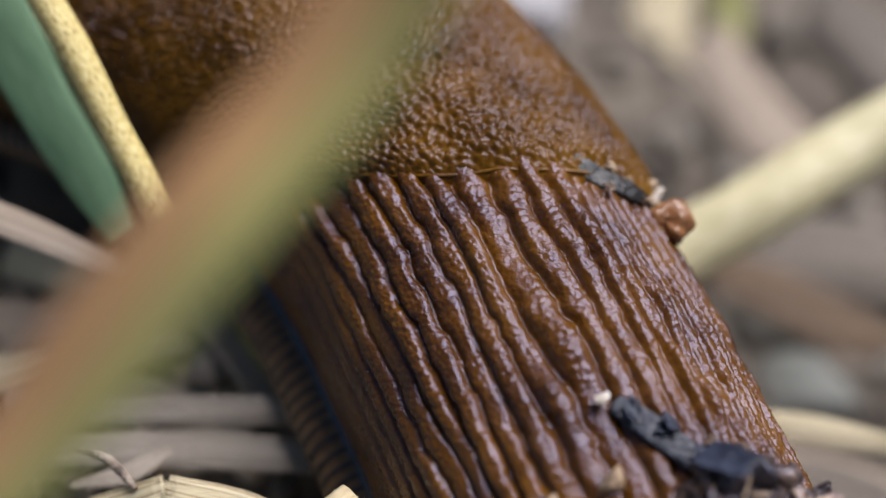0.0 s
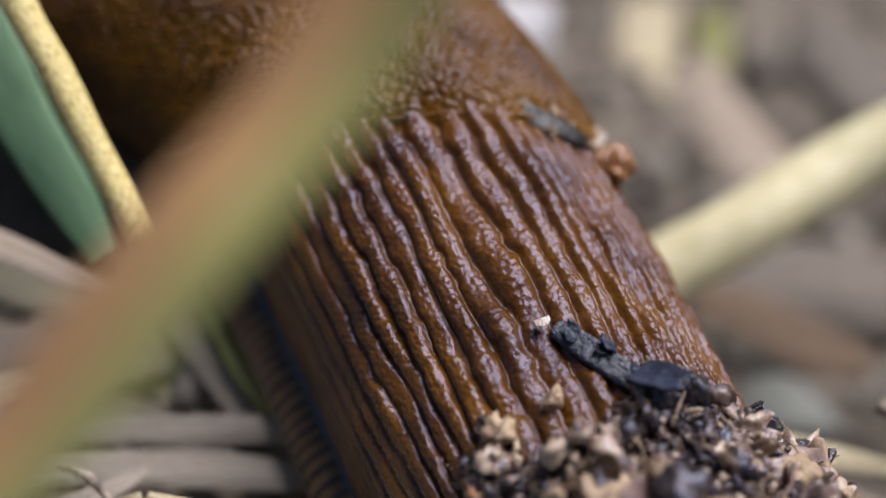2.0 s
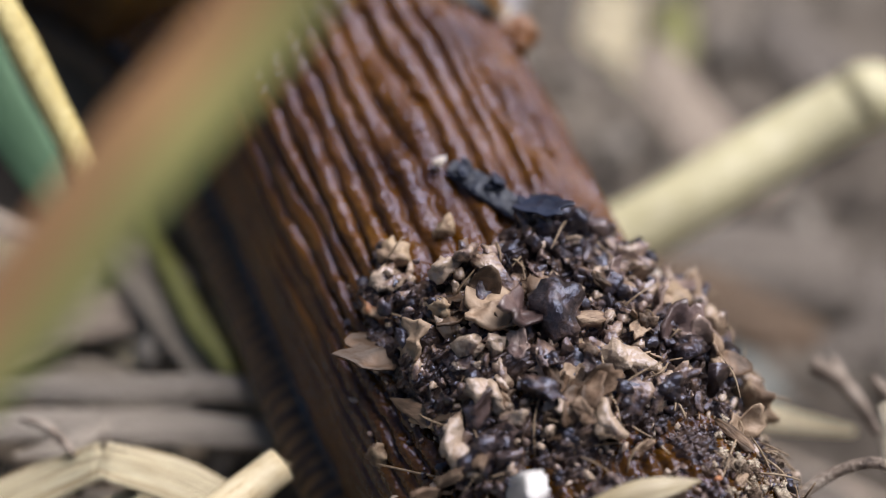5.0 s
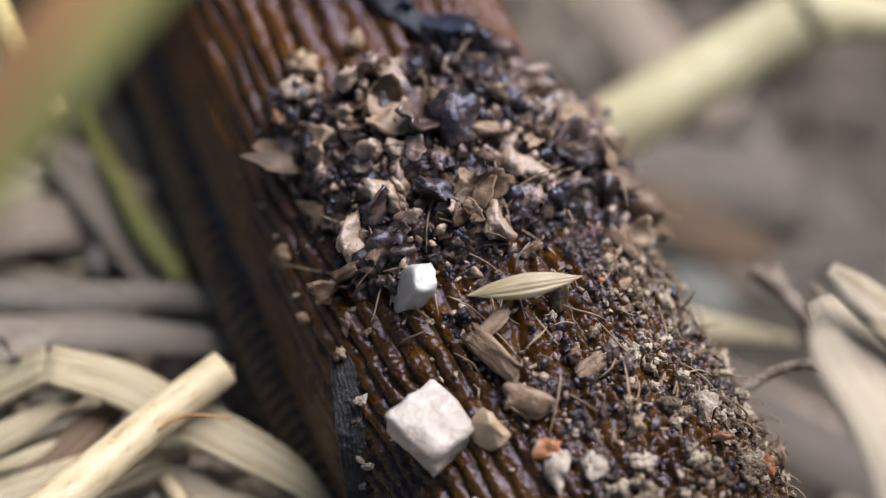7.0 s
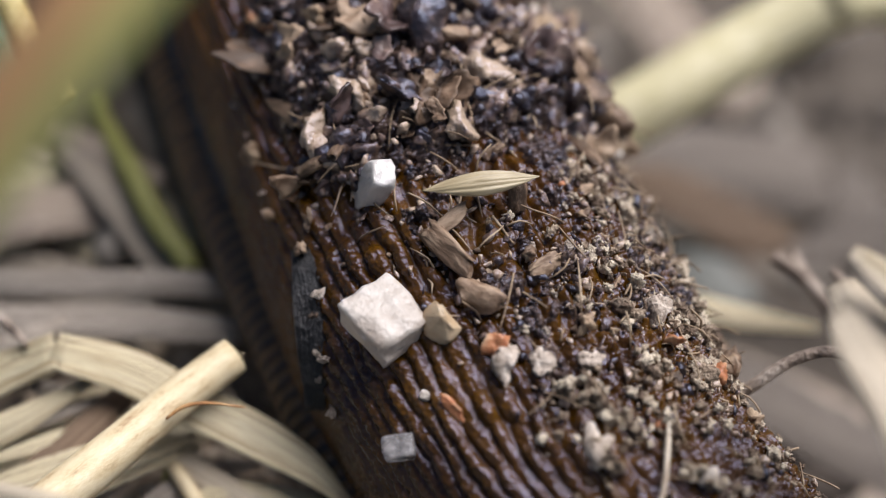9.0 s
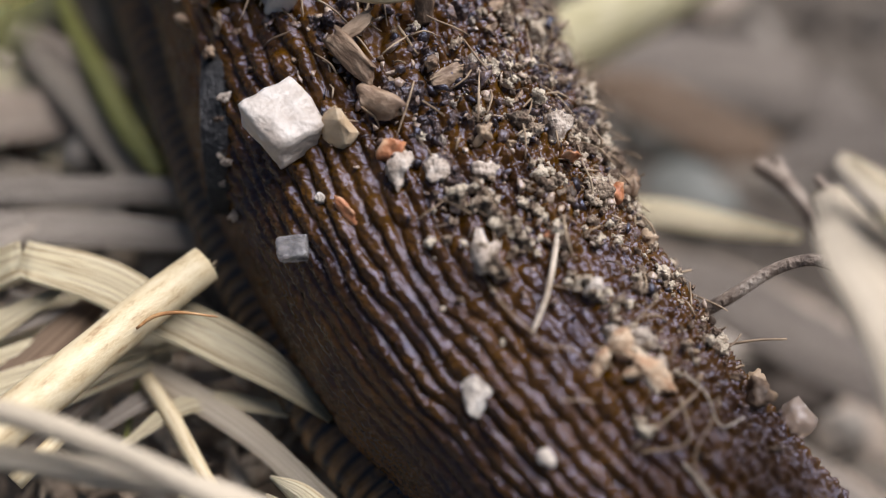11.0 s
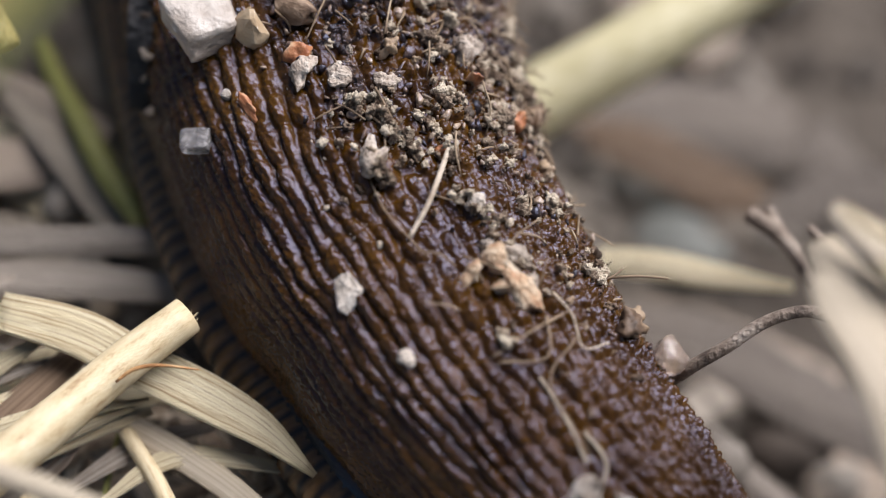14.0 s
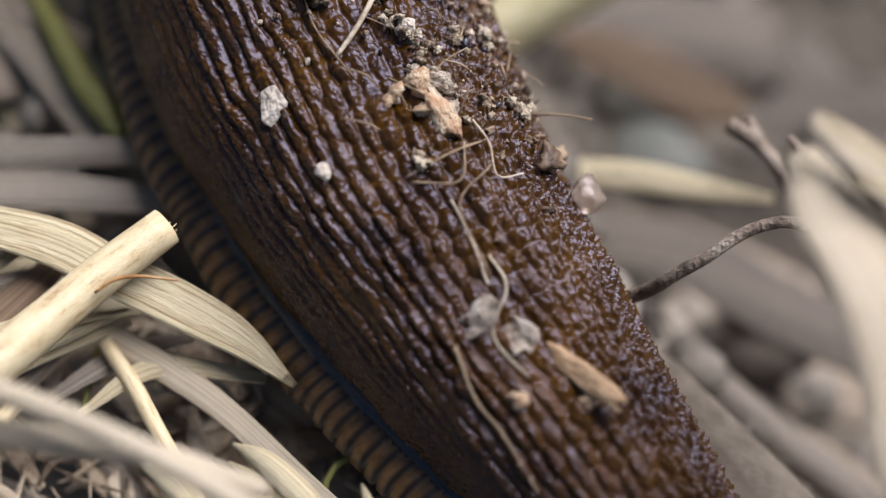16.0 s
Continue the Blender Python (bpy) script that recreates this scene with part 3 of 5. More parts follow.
def build_sole():
    u, c, hw, right = spine_at(1.0)
    a = np.linspace(-1, 1, 9)
    lat = (hw - 1.0)[:, None] * a[None]
    v = c[:, None] + right[:, None] * lat[..., None] + np.array([0, 0, 0.25])
    part("sole", mesh_of("sole", v.reshape(-1, 3), grid_faces(len(u), 9), FRINGE), slug, "pale flat sole")


build_sole()


# ---- dirt on the slug ----
BV = BODY.reshape(-1, 3)
BMASK = BV[:, 2] > 3.5
BVM = BV[BMASK]
GU, GV = np.gradient(BODY, axis=0), np.gradient(BODY, axis=1)
NRM = np.cross(GU, GV)
NRM /= np.linalg.norm(NRM, axis=-1)[..., None] + 1e-9
if NRM[400, 150, 2] < 0:
    NRM = -NRM
NB = NRM.reshape(-1, 3)[BMASK]


def on_back(x, y, z=12.0, sx=0.0, sy=0.0):
    """Where a slanting line through (x, y, z), leaning sx, sy a unit of height, meets the back."""
    k = BVM[:, 2] - z
    i = np.argmin((BVM[:, 0] - x - sx * k) ** 2 + (BVM[:, 1] - y - sy * k) ** 2 - 0.004 * BVM[:, 2])
    return BVM[i], NB[i]


def at_uv(u, phi):
    i = int(np.clip(np.searchsorted(BODY_U, u), 0, len(BODY_U) - 1))
    j = int(np.clip((phi - BODY_PHI[0]) / (BODY_PHI[-1] - BODY_PHI[0]) * (len(BODY_PHI) - 1), 0, len(BODY_PHI) - 1))
    return BODY[i, j], NRM[i, j]


def place(p, n, size, sink=0.3, spin=0.0):
    """Pose of a unit pebble of that size (three mm figures) on a surface point."""
    q = Vector(n).to_track_quat("Z", "Y").to_matrix().to_4x4()
    m = Matrix.Translation(Vector(p) * MM + Vector(n) * size[2] * MM * (0.5 - sink))
    return m @ q @ pose(0, 0, 0, 0, 0, spin) @ Matrix.Diagonal((*size, 1))


def grit(seed, points=16, box=0.0):
    """Unit angular grain: the hull of scattered points, its edges slightly blunted."""
    r = np.random.default_rng(seed)
    v = r.normal(size=(points, 3))
    v /= np.linalg.norm(v, axis=1)[:, None]
    if box:
        c = np.array([(i, j, k) for i in (-1, 1) for j in (-1, 1) for k in (-1, 1)]) * 0.62
        v = np.vstack([c + r.uniform(-0.1, 0.1, c.shape), v[:6] * 0.85])
    bm = bmesh.new()
    for p in v * 0.5:
        bm.verts.new(p)
    hull = bmesh.ops.convex_hull(bm, input=bm.verts[:])
    bmesh.ops.delete(bm, geom=[g for g in hull["geom_interior"] if isinstance(g, bmesh.types.BMVert)], context="VERTS")
    bmesh.ops.dissolve_limit(bm, angle_limit=radians(14), verts=bm.verts[:], edges=bm.edges[:])
    bmesh.ops.bevel(bm, geom=bm.edges[:], offset=0.15 if box else 0.045, segments=2, profile=0.6, affect="EDGES", clamp_overlap=True)
    bmesh.ops.triangulate(bm, faces=bm.faces[:])
    bmesh.ops.subdivide_edges(bm, edges=[e for e in bm.edges if e.calc_length() > 0.15], cuts=3, use_grid_fill=True)
    bmesh.ops.triangulate(bm, faces=bm.faces[:])
    bm.verts.index_update()
    w = np.array([q.co[:] for q in bm.verts])
    f = np.array([[q.index for q in fc.verts] for fc in bm.faces])
    bm.free()
    d = value_noise(w[:, 0] * 9 + seed, w[:, 1] * 9 + w[:, 2] * 7, seed) + 0.7 * value_noise(w[:, 2] * 21, w[:, 1] * 19 + w[:, 0] * 17, seed) \
        + (0.5 * value_noise(w[:, 2] * 44 + w[:, 0] * 23, w[:, 1] * 41, seed + 2) if box else 0.0)
    return w * (1 + (0.05 if box else 0.04) * d)[:, None], f


def shard(seed, flat=1.0, long=1.0):
    """Unit sharp splinter of few faces."""
    r = np.random.default_rng(seed + 500)
    bm = bmesh.new()
    for q in r.normal(size=(9, 3)):
        bm.verts.new(q / np.linalg.norm(q) * 0.5 * r.uniform(0.6, 1.1) * np.array((long, 1, flat)))
    hull = bmesh.ops.convex_hull(bm, input=bm.verts[:])
    bmesh.ops.delete(bm, geom=[g for g in hull["geom_interior"] if isinstance(g, bmesh.types.BMVert)], context="VERTS")
    bmesh.ops.triangulate(bm, faces=bm.faces[:])
    bm.verts.index_update()
    v = np.array([q.co[:] for q in bm.verts])
    f = np.array([[q.index for q in fc.verts] for fc in bm.faces])
    bm.free()
    return v, f


SHARDS = [shard(s, 0.25 + 0.1 * (s % 6), 1 + 0.25 * (s % 4)) for s in range(16)]


def clump(seed, n=90, bump=0.22, sub=3):
    """Unit lump of caked earth: granules of many sizes swelling out of one body."""
    r = np.random.default_rng(seed + 900)
    v, f = pebble(seed, 0.5, sub)
    v = v * r.uniform(0.65, 1.15, 3)
    d = v / np.linalg.norm(v, axis=1)[:, None]
    c = r.normal(size=(n, 3))
    c /= np.linalg.norm(c, axis=1)[:, None]
    dist = np.arccos(np.clip(d @ c.T, -1, 1))
    wide = r.uniform(0.08, 0.36, n)
    high = r.uniform(0.3, 1.0, n)
    lump = np.max(high * np.sqrt(np.clip(1 - (dist / wide) ** 2, 0, 1)), axis=1)
    rough = value_noise(d[:, 0] * 8 + seed, d[:, 1] * 8 + d[:, 2] * 6, seed) * 0.5
    return v * (0.8 + bump * 2 * lump + 0.12 * rough)[:, None], f


def woodchip(seed, long=1.0):
    """Unit splintered chip of rotten wood: grooved along its length and ragged at the ends."""
    v, f = pebble(seed + 3, 0.12, 3, 0.45)
    x, y, z = v.T.copy()
    v[:, 0] = x * (1 + 0.35 * value_noise(y * 9, z * 2, seed))
    v[:, 2] = z * (1 + 0.25 * value_noise(y * 14, x * 2.5, seed + 4)) + 0.25 * value_noise(x * 2, y * 1.5, seed + 7)
    v[:, 1] = y * (1 + 0.2 * value_noise(x * 6, z * 3, seed + 1))
    return v, f


def flake(seed):
    """Unit scrap of rotten leaf: a thin crumpled plate with a torn outline."""
    r = np.random.default_rng(seed + 70)
    n, m = 22, 7
    a = np.linspace(0, 6.283, n, endpoint=False)
    edge = 0.5 * (1 + 0.3 * np.sin(2 * a + r.uniform(0, 6)) + 0.16 * np.sin(5 * a + r.uniform(0, 6)) + r.uniform(-0.12, 0.12, n))
    t = np.linspace(0.02, 1, m)[:, None]
    x, y = t * edge * np.cos(a), t * edge * np.sin(a) * 0.62
    z = 0.5 * (x * np.cos(seed) + y * np.sin(seed)) ** 2 * r.uniform(0.5, 2.0) + 0.1 * value_noise(x * 4, y * 4, seed) + 0.05 * value_noise(x * 11, y * 11, seed)
    top = np.stack([x, y, z], -1)
    v = np.concatenate([top, top[::-1] - (0, 0, 0.07)])
    return v.reshape(-1, 3), np.vstack([grid_faces(2 * m, n, True)])


def seed_husk(seed):
    """Unit grass husk: pointed at both ends, ribbed along its length, split at the tip."""
    v, f = pebble(seed, 0.06, 4)
    x, y, z = v.T.copy()
    slim = (1 - np.clip(np.abs(x * 2), 0, 1) ** 1.6) ** 0.8 * 0.9 + 0.1
    v[:, 1] = y * slim * 1.15
    v[:, 2] = z * slim + 0.05 * np.cos(y * 34) * slim + 0.12 * x * x
    return v, f


GRAINS = {"grain": [mesh_of("grain", *clump(s), GRAIN, smooth=False) for s in range(6)],
          "flake": [mesh_of("flake", *flake(s), WOOD) for s in range(6)],
          "rose": [mesh_of("rose", *grit(s + 45, 26), ROSE, smooth=False) for s in range(6)],
          "paper": [mesh_of("paper", *flake(s + 31), CRUST) for s in range(6)],
          "splint": [mesh_of("splint", *woodchip(s + 8), SPLINTER, smooth=False) for s in range(6)],
          "black": [mesh_of("black", *flake(s + 51), BLACKLEAF) for s in range(6)],
          "scrap": [mesh_of("scrap", *flake(s + 11), SCRAP) for s in range(6)],
          "crumb": [mesh_of("crumb", *clump(s + 9, 140, 0.24), CRUST, smooth=False) for s in range(6)],
          "chip": [mesh_of("chip", *woodchip(s), WOOD, smooth=False) for s in range(6)],
          "honey": [mesh_of("honey", *grit(s + 40, 26), HONEY, smooth=True) for s in range(6)],
          "white": [mesh_of("white", *grit(s + 4, 15), WHITE, smooth=False) for s in range(6)],
          "orange": [mesh_of("orange", *clump(s + 20, 70, 0.2), ORANGE, smooth=False) for s in range(6)],
          "quartz": [mesh_of("quartz", *grit(s + 40, 22), QUARTZ, smooth=False) for s in range(6)],
          "peach": [mesh_of("peach", *clump(s + 15, 140, 0.26), PEACH, smooth=False) for s in range(6)],
          "amber": [mesh_of("amber", *clump(s + 2, 30, 0.08, 4), AMBER) for s in range(6)],
          "block": [mesh_of("block", *grit(s + 60, box=1.0), QUARTZ, smooth=False) for s in range(6)],
          "slab": [mesh_of("slab", *grit(s + 60, box=1.0), CLEAR, smooth=False) for s in range(6)],
          "husk": [mesh_of("husk", *seed_husk(s + 70), HUSK) for s in range(6)],
          "cube": [mesh_of("cube", *grit(s + 60, box=1.0), CUBE, smooth=False) for s in range(6)]}


TAKEN = []  # spots of the picked-out grains


def grain(kind, xy, size, label="", name="grain", sink=0.25, spin=None, variant=None):
    p, n = on_back(*xy)
    TAKEN.append((*p, max(size[:2]) * 0.5))
    me = GRAINS[kind][rng.integers(5) if variant is None else variant]
    return part(name, me, slug, label, place(p, n, size, sink, rng.uniform(0, 360) if spin is None else spin))


def dirt_density(u, phi):
    """How thickly soil lies: a clump behind the ridged stretch, thinning down the right of the back."""
    f = np.clip((u - 67.2 - 1.2 * math.sin(phi * 5) - 3.0 * np.clip((1.35 - phi) / 0.8, 0, 1)) / 1.5, 0, 1) * np.clip((83.5 - u) / 5.0, 0.1, 1) * np.clip((2.3 - phi) / 0.4, 0.03, 1) * np.clip((87.5 - u), 0, 1)
    g = np.clip((u - 73.5) / 6.0, 0, 1) * np.clip((113.5 - u) / 24.0, 0, 1) * np.clip((1.75 - phi) / 0.8, 0, 1) * 0.35
    h = 0.5 * np.clip((u - 77.5) / 4, 0, 1) * np.clip((100.7 - u) / 9, 0, 1) * np.clip((2.15 - phi - 0.02 * (u - 80)) / 0.35, 0, 1)
    g = np.maximum(g, h)
    return np.maximum(f, g)


def build_crust():
    """Caked lumps in the thick of the dirt, fine damp crumbs where it thins."""
    large = [clump(s + 60, 40, 0.2, 3) for s in range(8)]
    small = [clump(s + 80, 16, 0.2, 2) for s in range(8)]
    vs, fs, count = [], [], 0
    for limit, low, high, spread in ((240, 1.0, 2.6, 0.62), (1500, 0.45, 1.1, 0.85), (1900, 0.16, 0.5, 1.0)):
        made = tries = 0
        while made < limit and tries < 40000:
            tries += 1
            u, phi = rng.uniform(60, 112), rng.uniform(-0.15, 2.6)
            d = dirt_density(u, phi)
            if rng.uniform() > d or (low > 0.9 and (d < 0.6 or u > 83)):
                continue
            p, n = at_uv(u, phi)
            size = rng.uniform(low, high) * (0.55 + 0.45 * d)
            v, f = (large if size > 1.0 else small)[rng.integers(8)] if rng.uniform() < (spread if u < 81 else 0.25) and size > 0.3 else SHARDS[rng.integers(16)]
            ax = Euler(rng.uniform(0, 6.28, 3)).to_matrix()
            v = v * rng.uniform(0.45, 1.3, 3) @ np.array(ax).T * size
            lay = rng.uniform(0.1, 1.3) * (1 if d > 0.7 and u < 80 else 0.12)
            vs.append(v + p + n * (0.2 * size + lay))
            fs.append(f + count)
            count += len(v)
            made += 1
    me = mesh_of("soil_crust", np.vstack(vs), np.vstack(fs), CRUMB)
    tagged(part("soil_crust", me, slug, "dark damp soil crumbs stuck to the slime"), kind="stuff")


build_crust()


def build_matrix():
    """The felted layer of wet soil that holds the crumbs."""
    us, ph = np.linspace(63, 102, 560), np.linspace(0.0, 2.5, 380)
    i = np.clip(np.searchsorted(BODY_U, us), 0, len(BODY_U) - 1)
    j = np.clip(((ph - BODY_PHI[0]) / (BODY_PHI[-1] - BODY_PHI[0]) * (len(BODY_PHI) - 1)).astype(int), 0, len(BODY_PHI) - 1)
    p, n = BODY[np.ix_(i, j)], NRM[np.ix_(i, j)]
    n = n * 0 + n[::1].mean(0, keepdims=True)
    U, P = np.meshgrid(us, ph, indexing="ij")
    a = P * 11
    d = np.vectorize(dirt_density)(U + 1.5 * value_noise(U / 1.2, a / 1.2, 31), P + 0.12 * value_noise(U / 1.5, a / 1.5, 32))
    h = 0.8 * value_noise(U / 1.7, a / 1.7, 33) + 0.6 * value_noise(U / 0.7, a / 0.7, 34) + 0.4 * value_noise(U / 0.33, a / 0.33, 35)
    lift = -1.0 + 2.0 * np.clip(d * 1.2, 0, 1) ** 0.8 + h * (0.4 + 0.5 * d) - np.interp(U, [78, 84], [0, 0.55]) \
        + 0.22 * value_noise(U / 0.16, a / 0.16, 36)
    v = p + n * lift[..., None]
    tagged(part("soil_felt", mesh_of("soil_felt", v.reshape(-1, 3), grid_faces(len(us), len(ph))[:, ::-1], MATRIX), slug,
                "felted dark wet soil on the back"), kind="stuff")


build_matrix()


def build_tan_crumbs():
    """Dry pale crumbs, sand-fine to a millimetre, in clusters down the right of the back."""
    vs, fs, count = [], [], 0
    shapes = [clump(s + 30, 60, 0.34, 3) for s in range(8)]
    spots = []
    for _ in range(85):
        spots.append((rng.normal(93.5, 6), rng.normal(0.85, 0.36), rng.uniform(0.25, 1.0)))
    # crusted rootlets
    for a, b in (((8.53, -11.70, 12.0, 0.02, -0.52), (10.99, -15.02, 12.0, -0.02, -0.47)), ((7.54, -12.60, 12.5, 0.03, -0.51), (9.92, -13.80, 12.0, 0.0, -0.49)),
                 ((9.0, -15.2, 12.0, 0.0, -0.46), (9.9, -15.9, 12.0, 0.0, -0.46)), ((12.5, -15.0, 11.5, -0.04, -0.47), (17.0, -19.0, 10.0, -0.07, -0.45))):
        for k in range(70):
            f = rng.uniform()
            p, n = on_back(*[i + (j - i) * f for i, j in zip(a, b)])
            size = rng.uniform(0.14, 0.5)
            v, g = shapes[rng.integers(8)]
            vs.append(v * rng.uniform(0.7, 1.2, 3) * size + p + n * rng.uniform(0.1, 0.6) + rng.normal(0, 0.16, 3))
            fs.append(g + count)
            count += len(v)
    made = 0
    while made < 1900:
        if rng.uniform() < 0.8:
            u0, phi0, reach = spots[rng.integers(len(spots))]
            u, phi = u0 + rng.normal(0, reach), phi0 + rng.normal(0, reach * 0.07)
        else:
            u, phi = rng.normal(92, 8), rng.normal(0.75, 0.4)
        if not (81 < u < 114 and 0.1 < phi < 1.9):
            continue
        p, n = at_uv(u, phi)
        size = 0.08 + min(1.0, rng.gamma(1.2, 0.13))
        v, f = shapes[rng.integers(8)] if size > 0.3 else SHARDS[rng.integers(16)]
        v = v * rng.uniform(0.6, 1.3, 3) @ np.array(Euler(rng.uniform(0, 6.28, 3)).to_matrix()).T * size
        vs.append(v + p + n * (size * 0.3 + rng.uniform(0, 0.25)))
        fs.append(f + count)
        count += len(v)
        made += 1
    tagged(part("pale_crumb_scatter", mesh_of("pale_crumb_scatter", np.vstack(vs), np.vstack(fs), TAN, smooth=False), slug,
                "small dry tan soil crumbs"), kind="stuff")


build_tan_crumbs()


def heading(n, direction):
    """Turn that stands on the surface and runs along a direction."""
    n, d = Vector(n), Vector(direction)
    x = (d - n * d.dot(n)).normalized()
    y = n.cross(x)
    return Matrix((x, y, n)).transposed().to_4x4()


def sliver(kind, a, b, width, height, label="", name="grain", sink=0.2, variant=None):
    """A long grain from a to b on the back."""
    p, n = on_back(*[(i + j) / 2 for i, j in zip(a, b)])
    run = on_back(*b)[0] - on_back(*a)[0]
    long = np.linalg.norm(run) * 1.05
    TAKEN.extend((*(np.array(p) + k * run), width * 0.5) for k in (-0.35, 0.0, 0.35))
    m = Matrix.Translation(Vector(p) * MM + Vector(n) * height * MM * (0.5 - sink)) @ heading(n, run) \
        @ Matrix.Diagonal((long, width, height, 1))
    return part(name, GRAINS[kind][rng.integers(5) if variant is None else variant], slug, label, m)


def strip(name, pts, width, mat, label, lift=0.35, tilt=0.0, **kw):
    """A flake or leaf scrap that lies along the back."""
    rows, up = [], np.zeros(3)
    for k, xy in enumerate(pts):
        p, n = on_back(*xy)
        up += n + tilt * np.array((0, -0.4, 1.0))
        rows.append((*(p + n * lift), width * (0.6 if k in (0, len(pts) - 1) else 1)))
    v, f, uv = ribbon(rows, up=up / np.linalg.norm(up), step=0.4, **kw)
    part(name, mesh_of(name, v, f, mat, uv), slug, label)


def rootlet(pts, r=0.09, lift=0.35, label="thin dry root fibre", mat=ROOT):
    """A fibre over the back; its last points may stand free at a height."""
    rows = []
    for k, xy in enumerate(pts):
        if len(xy) == 3:  # stands free
            p = np.array(xy)
        else:
            p, n = on_back(*xy)
            p = p + n * lift
        rows.append((*p, 0.75 * r * (1 - 0.4 * k / len(pts))))
    v, f, uv = tube(rows, seg=7, step=0.3, wobble=0.12, seed=len(pts) + int(abs(pts[0][0]) * 10))
    part("rootlet", mesh_of("rootlet", v, f, mat, uv), slug, label)


# large grit
grain("cube", (-0.53, -10.38, 13.00, 0.15, -0.55), (4.5, 4.9, 2.9), "pinkish white angular block of grit", spin=82, sink=0.12, variant=0)
grain("block", (-0.1, -2.3, 13.00, 0.14, -0.69), (4.7, 2.4, 2.0), "glassy white quartz block", spin=80, sink=-0.3, variant=2)
sliver("husk", (0.95, -3.7, 13.50, 0.12, -0.67), (6.2, -2.85, 13.50, 0.04, -0.67), 1.1, 0.9, "tan seed husk", name="husk", sink=-1.7, variant=3)
grain("honey", (2.37, -9.78, 13.50, 0.11, -0.56), (2.1, 2.2, 1.9), "honey-coloured translucent sand grain", variant=2)
sliver("chip", (2.82, -8.36, 13.50, 0.10, -0.58), (5.35, -8.68, 13.50, 0.06, -0.58), 1.7, 1.2, "reddish brown woody chip", name="wood_chip")
sliver("chip", (1.44, -4.85, 13.50, 0.12, -0.64), (4.20, -7.36, 13.50, 0.08, -0.60), 1.3, 0.8, "purplish brown woody chip", name="wood_chip", sink=-0.6)
sliver("chip", (1.25, -5.65, 13.50, 0.13, -0.62), (3.11, -3.80, 13.50, 0.10, -0.65), 1.0, 0.7, "purplish brown woody chip", name="wood_chip", sink=-0.7)
sliver("chip", (5.42, -3.84, 13.50, 0.06, -0.65), (5.83, -1.87, 13.50, 0.06, -0.68), 1.2, 0.9, "tan woody chip", name="wood_chip", sink=-0.7)
grain("crumb", (12.04, -6.49, 9.00, -0.03, -0.57), (1.8, 1.4, 1.2), "off-white crumb")
sliver("orange", (11.55, -8.57, 9.00, -0.03, -0.54), (13.73, -7.98, 9.00, -0.06, -0.55), 0.8, 0.8, "bright orange chip")
grain("grain", (10.73, 3.42, 9.00, -0.02, -0.71), (3.2, 2.8, 2.6), "brown earth clod")
grain("white", (12.83, 3.88, 8.00, -0.04, -0.71), (1.2, 1.2, 1.1), "tan nub of earth")
grain("orange", (12.27, -13.55, 11.00, -0.04, -0.49), (0.75, 0.75, 0.7))
grain("white", (14.29, -16.11, 11.00, -0.07, -0.45), (1.35, 1.2, 1.0), "bright white grit", sink=0.1)
grain("crumb", (9.36, -15.53, 12.00, 0.00, -0.46), (2.6, 1.6, 1.2), "pale grey clay crumb")
grain("slab", (0.5, -15.4, 11.00, 0.14, -0.46), (2.4, 1.9, 1.2), "clear grey quartz block", spin=80, sink=-0.05, variant=4)
grain("white", (1.44, -13.04, 12.00, 0.12, -0.50), (0.7, 0.7, 0.6))
sliver("orange", (2.42, -12.87, 12.00, 0.11, -0.50), (2.96, -13.91, 12.00, 0.10, -0.49), 0.6, 0.5)
grain("crumb", (5.03, -11.69, 13.00, 0.07, -0.53), (1.4, 2.3, 1.1), "chalky tan crumb")
grain("crumb", (6.72, -11.89, 13.00, 0.04, -0.53), (1.4, 1.3, 1.0))
grain("crumb", (8.76, -11.22, 12.50, 0.01, -0.53), (1.3, 1.2, 1.0))
grain("orange", (4.57, -10.84, 13.00, 0.08, -0.54), (1.0, 1.0, 0.8))
grain("peach", (15.73, -19.00, 11.00, 0.02, -0.48), (1.5, 1.3, 1.0), "cream crumb with orange stain")
grain("crumb", (16.4, -18.6, 11.00, 0.02, -0.48), (1.2, 1.0, 0.9))
grain("crumb", (15.2, -18.3, 11.00, 0.02, -0.48), (0.9, 0.8, 0.7))
grain("peach", (16.97, -20.28, 11.00, 0.00, -0.47), (1.5, 1.1, 0.9), "orange and cream crumb")
grain("peach", (17.3, -20.9, 11.00, 0.00, -0.47), (0.9, 0.8, 0.7))
grain("peach", (16.2, -20.4, 11.00, 0.00, -0.47), (0.8, 0.9, 0.6))
grain("crumb", (17.5, -19.9, 11.00, 0.00, -0.47), (1.1, 1.0, 0.9))
grain("peach", (14.59, -19.96, 11.00, 0.04, -0.47), (1.5, 0.9, 0.8))
grain("white", (9.73, -22.47, 12.50, 0.12, -0.44), (1.6, 2.1, 1.3), "rounded white grit", spin=60, sink=0.15)
grain("white", (12.50, -25.04, 12.00, 0.07, -0.40), (1.0, 1.1, 0.8))
grain("rose", (23.93, -20.52, 7.00, 0.05, -0.50), (2.1, 2.1, 1.9), "clear pinkish sand grain on the flank", sink=0.15)
grain("paper", (21.74, -29.49, 11.00, 0.08, -0.40), (2.8, 2.0, 1.6), "white papery scrap")
grain("paper", (23.49, -29.91, 11.00, 0.05, -0.40), (2.4, 1.8, 1.4), "white papery scrap")
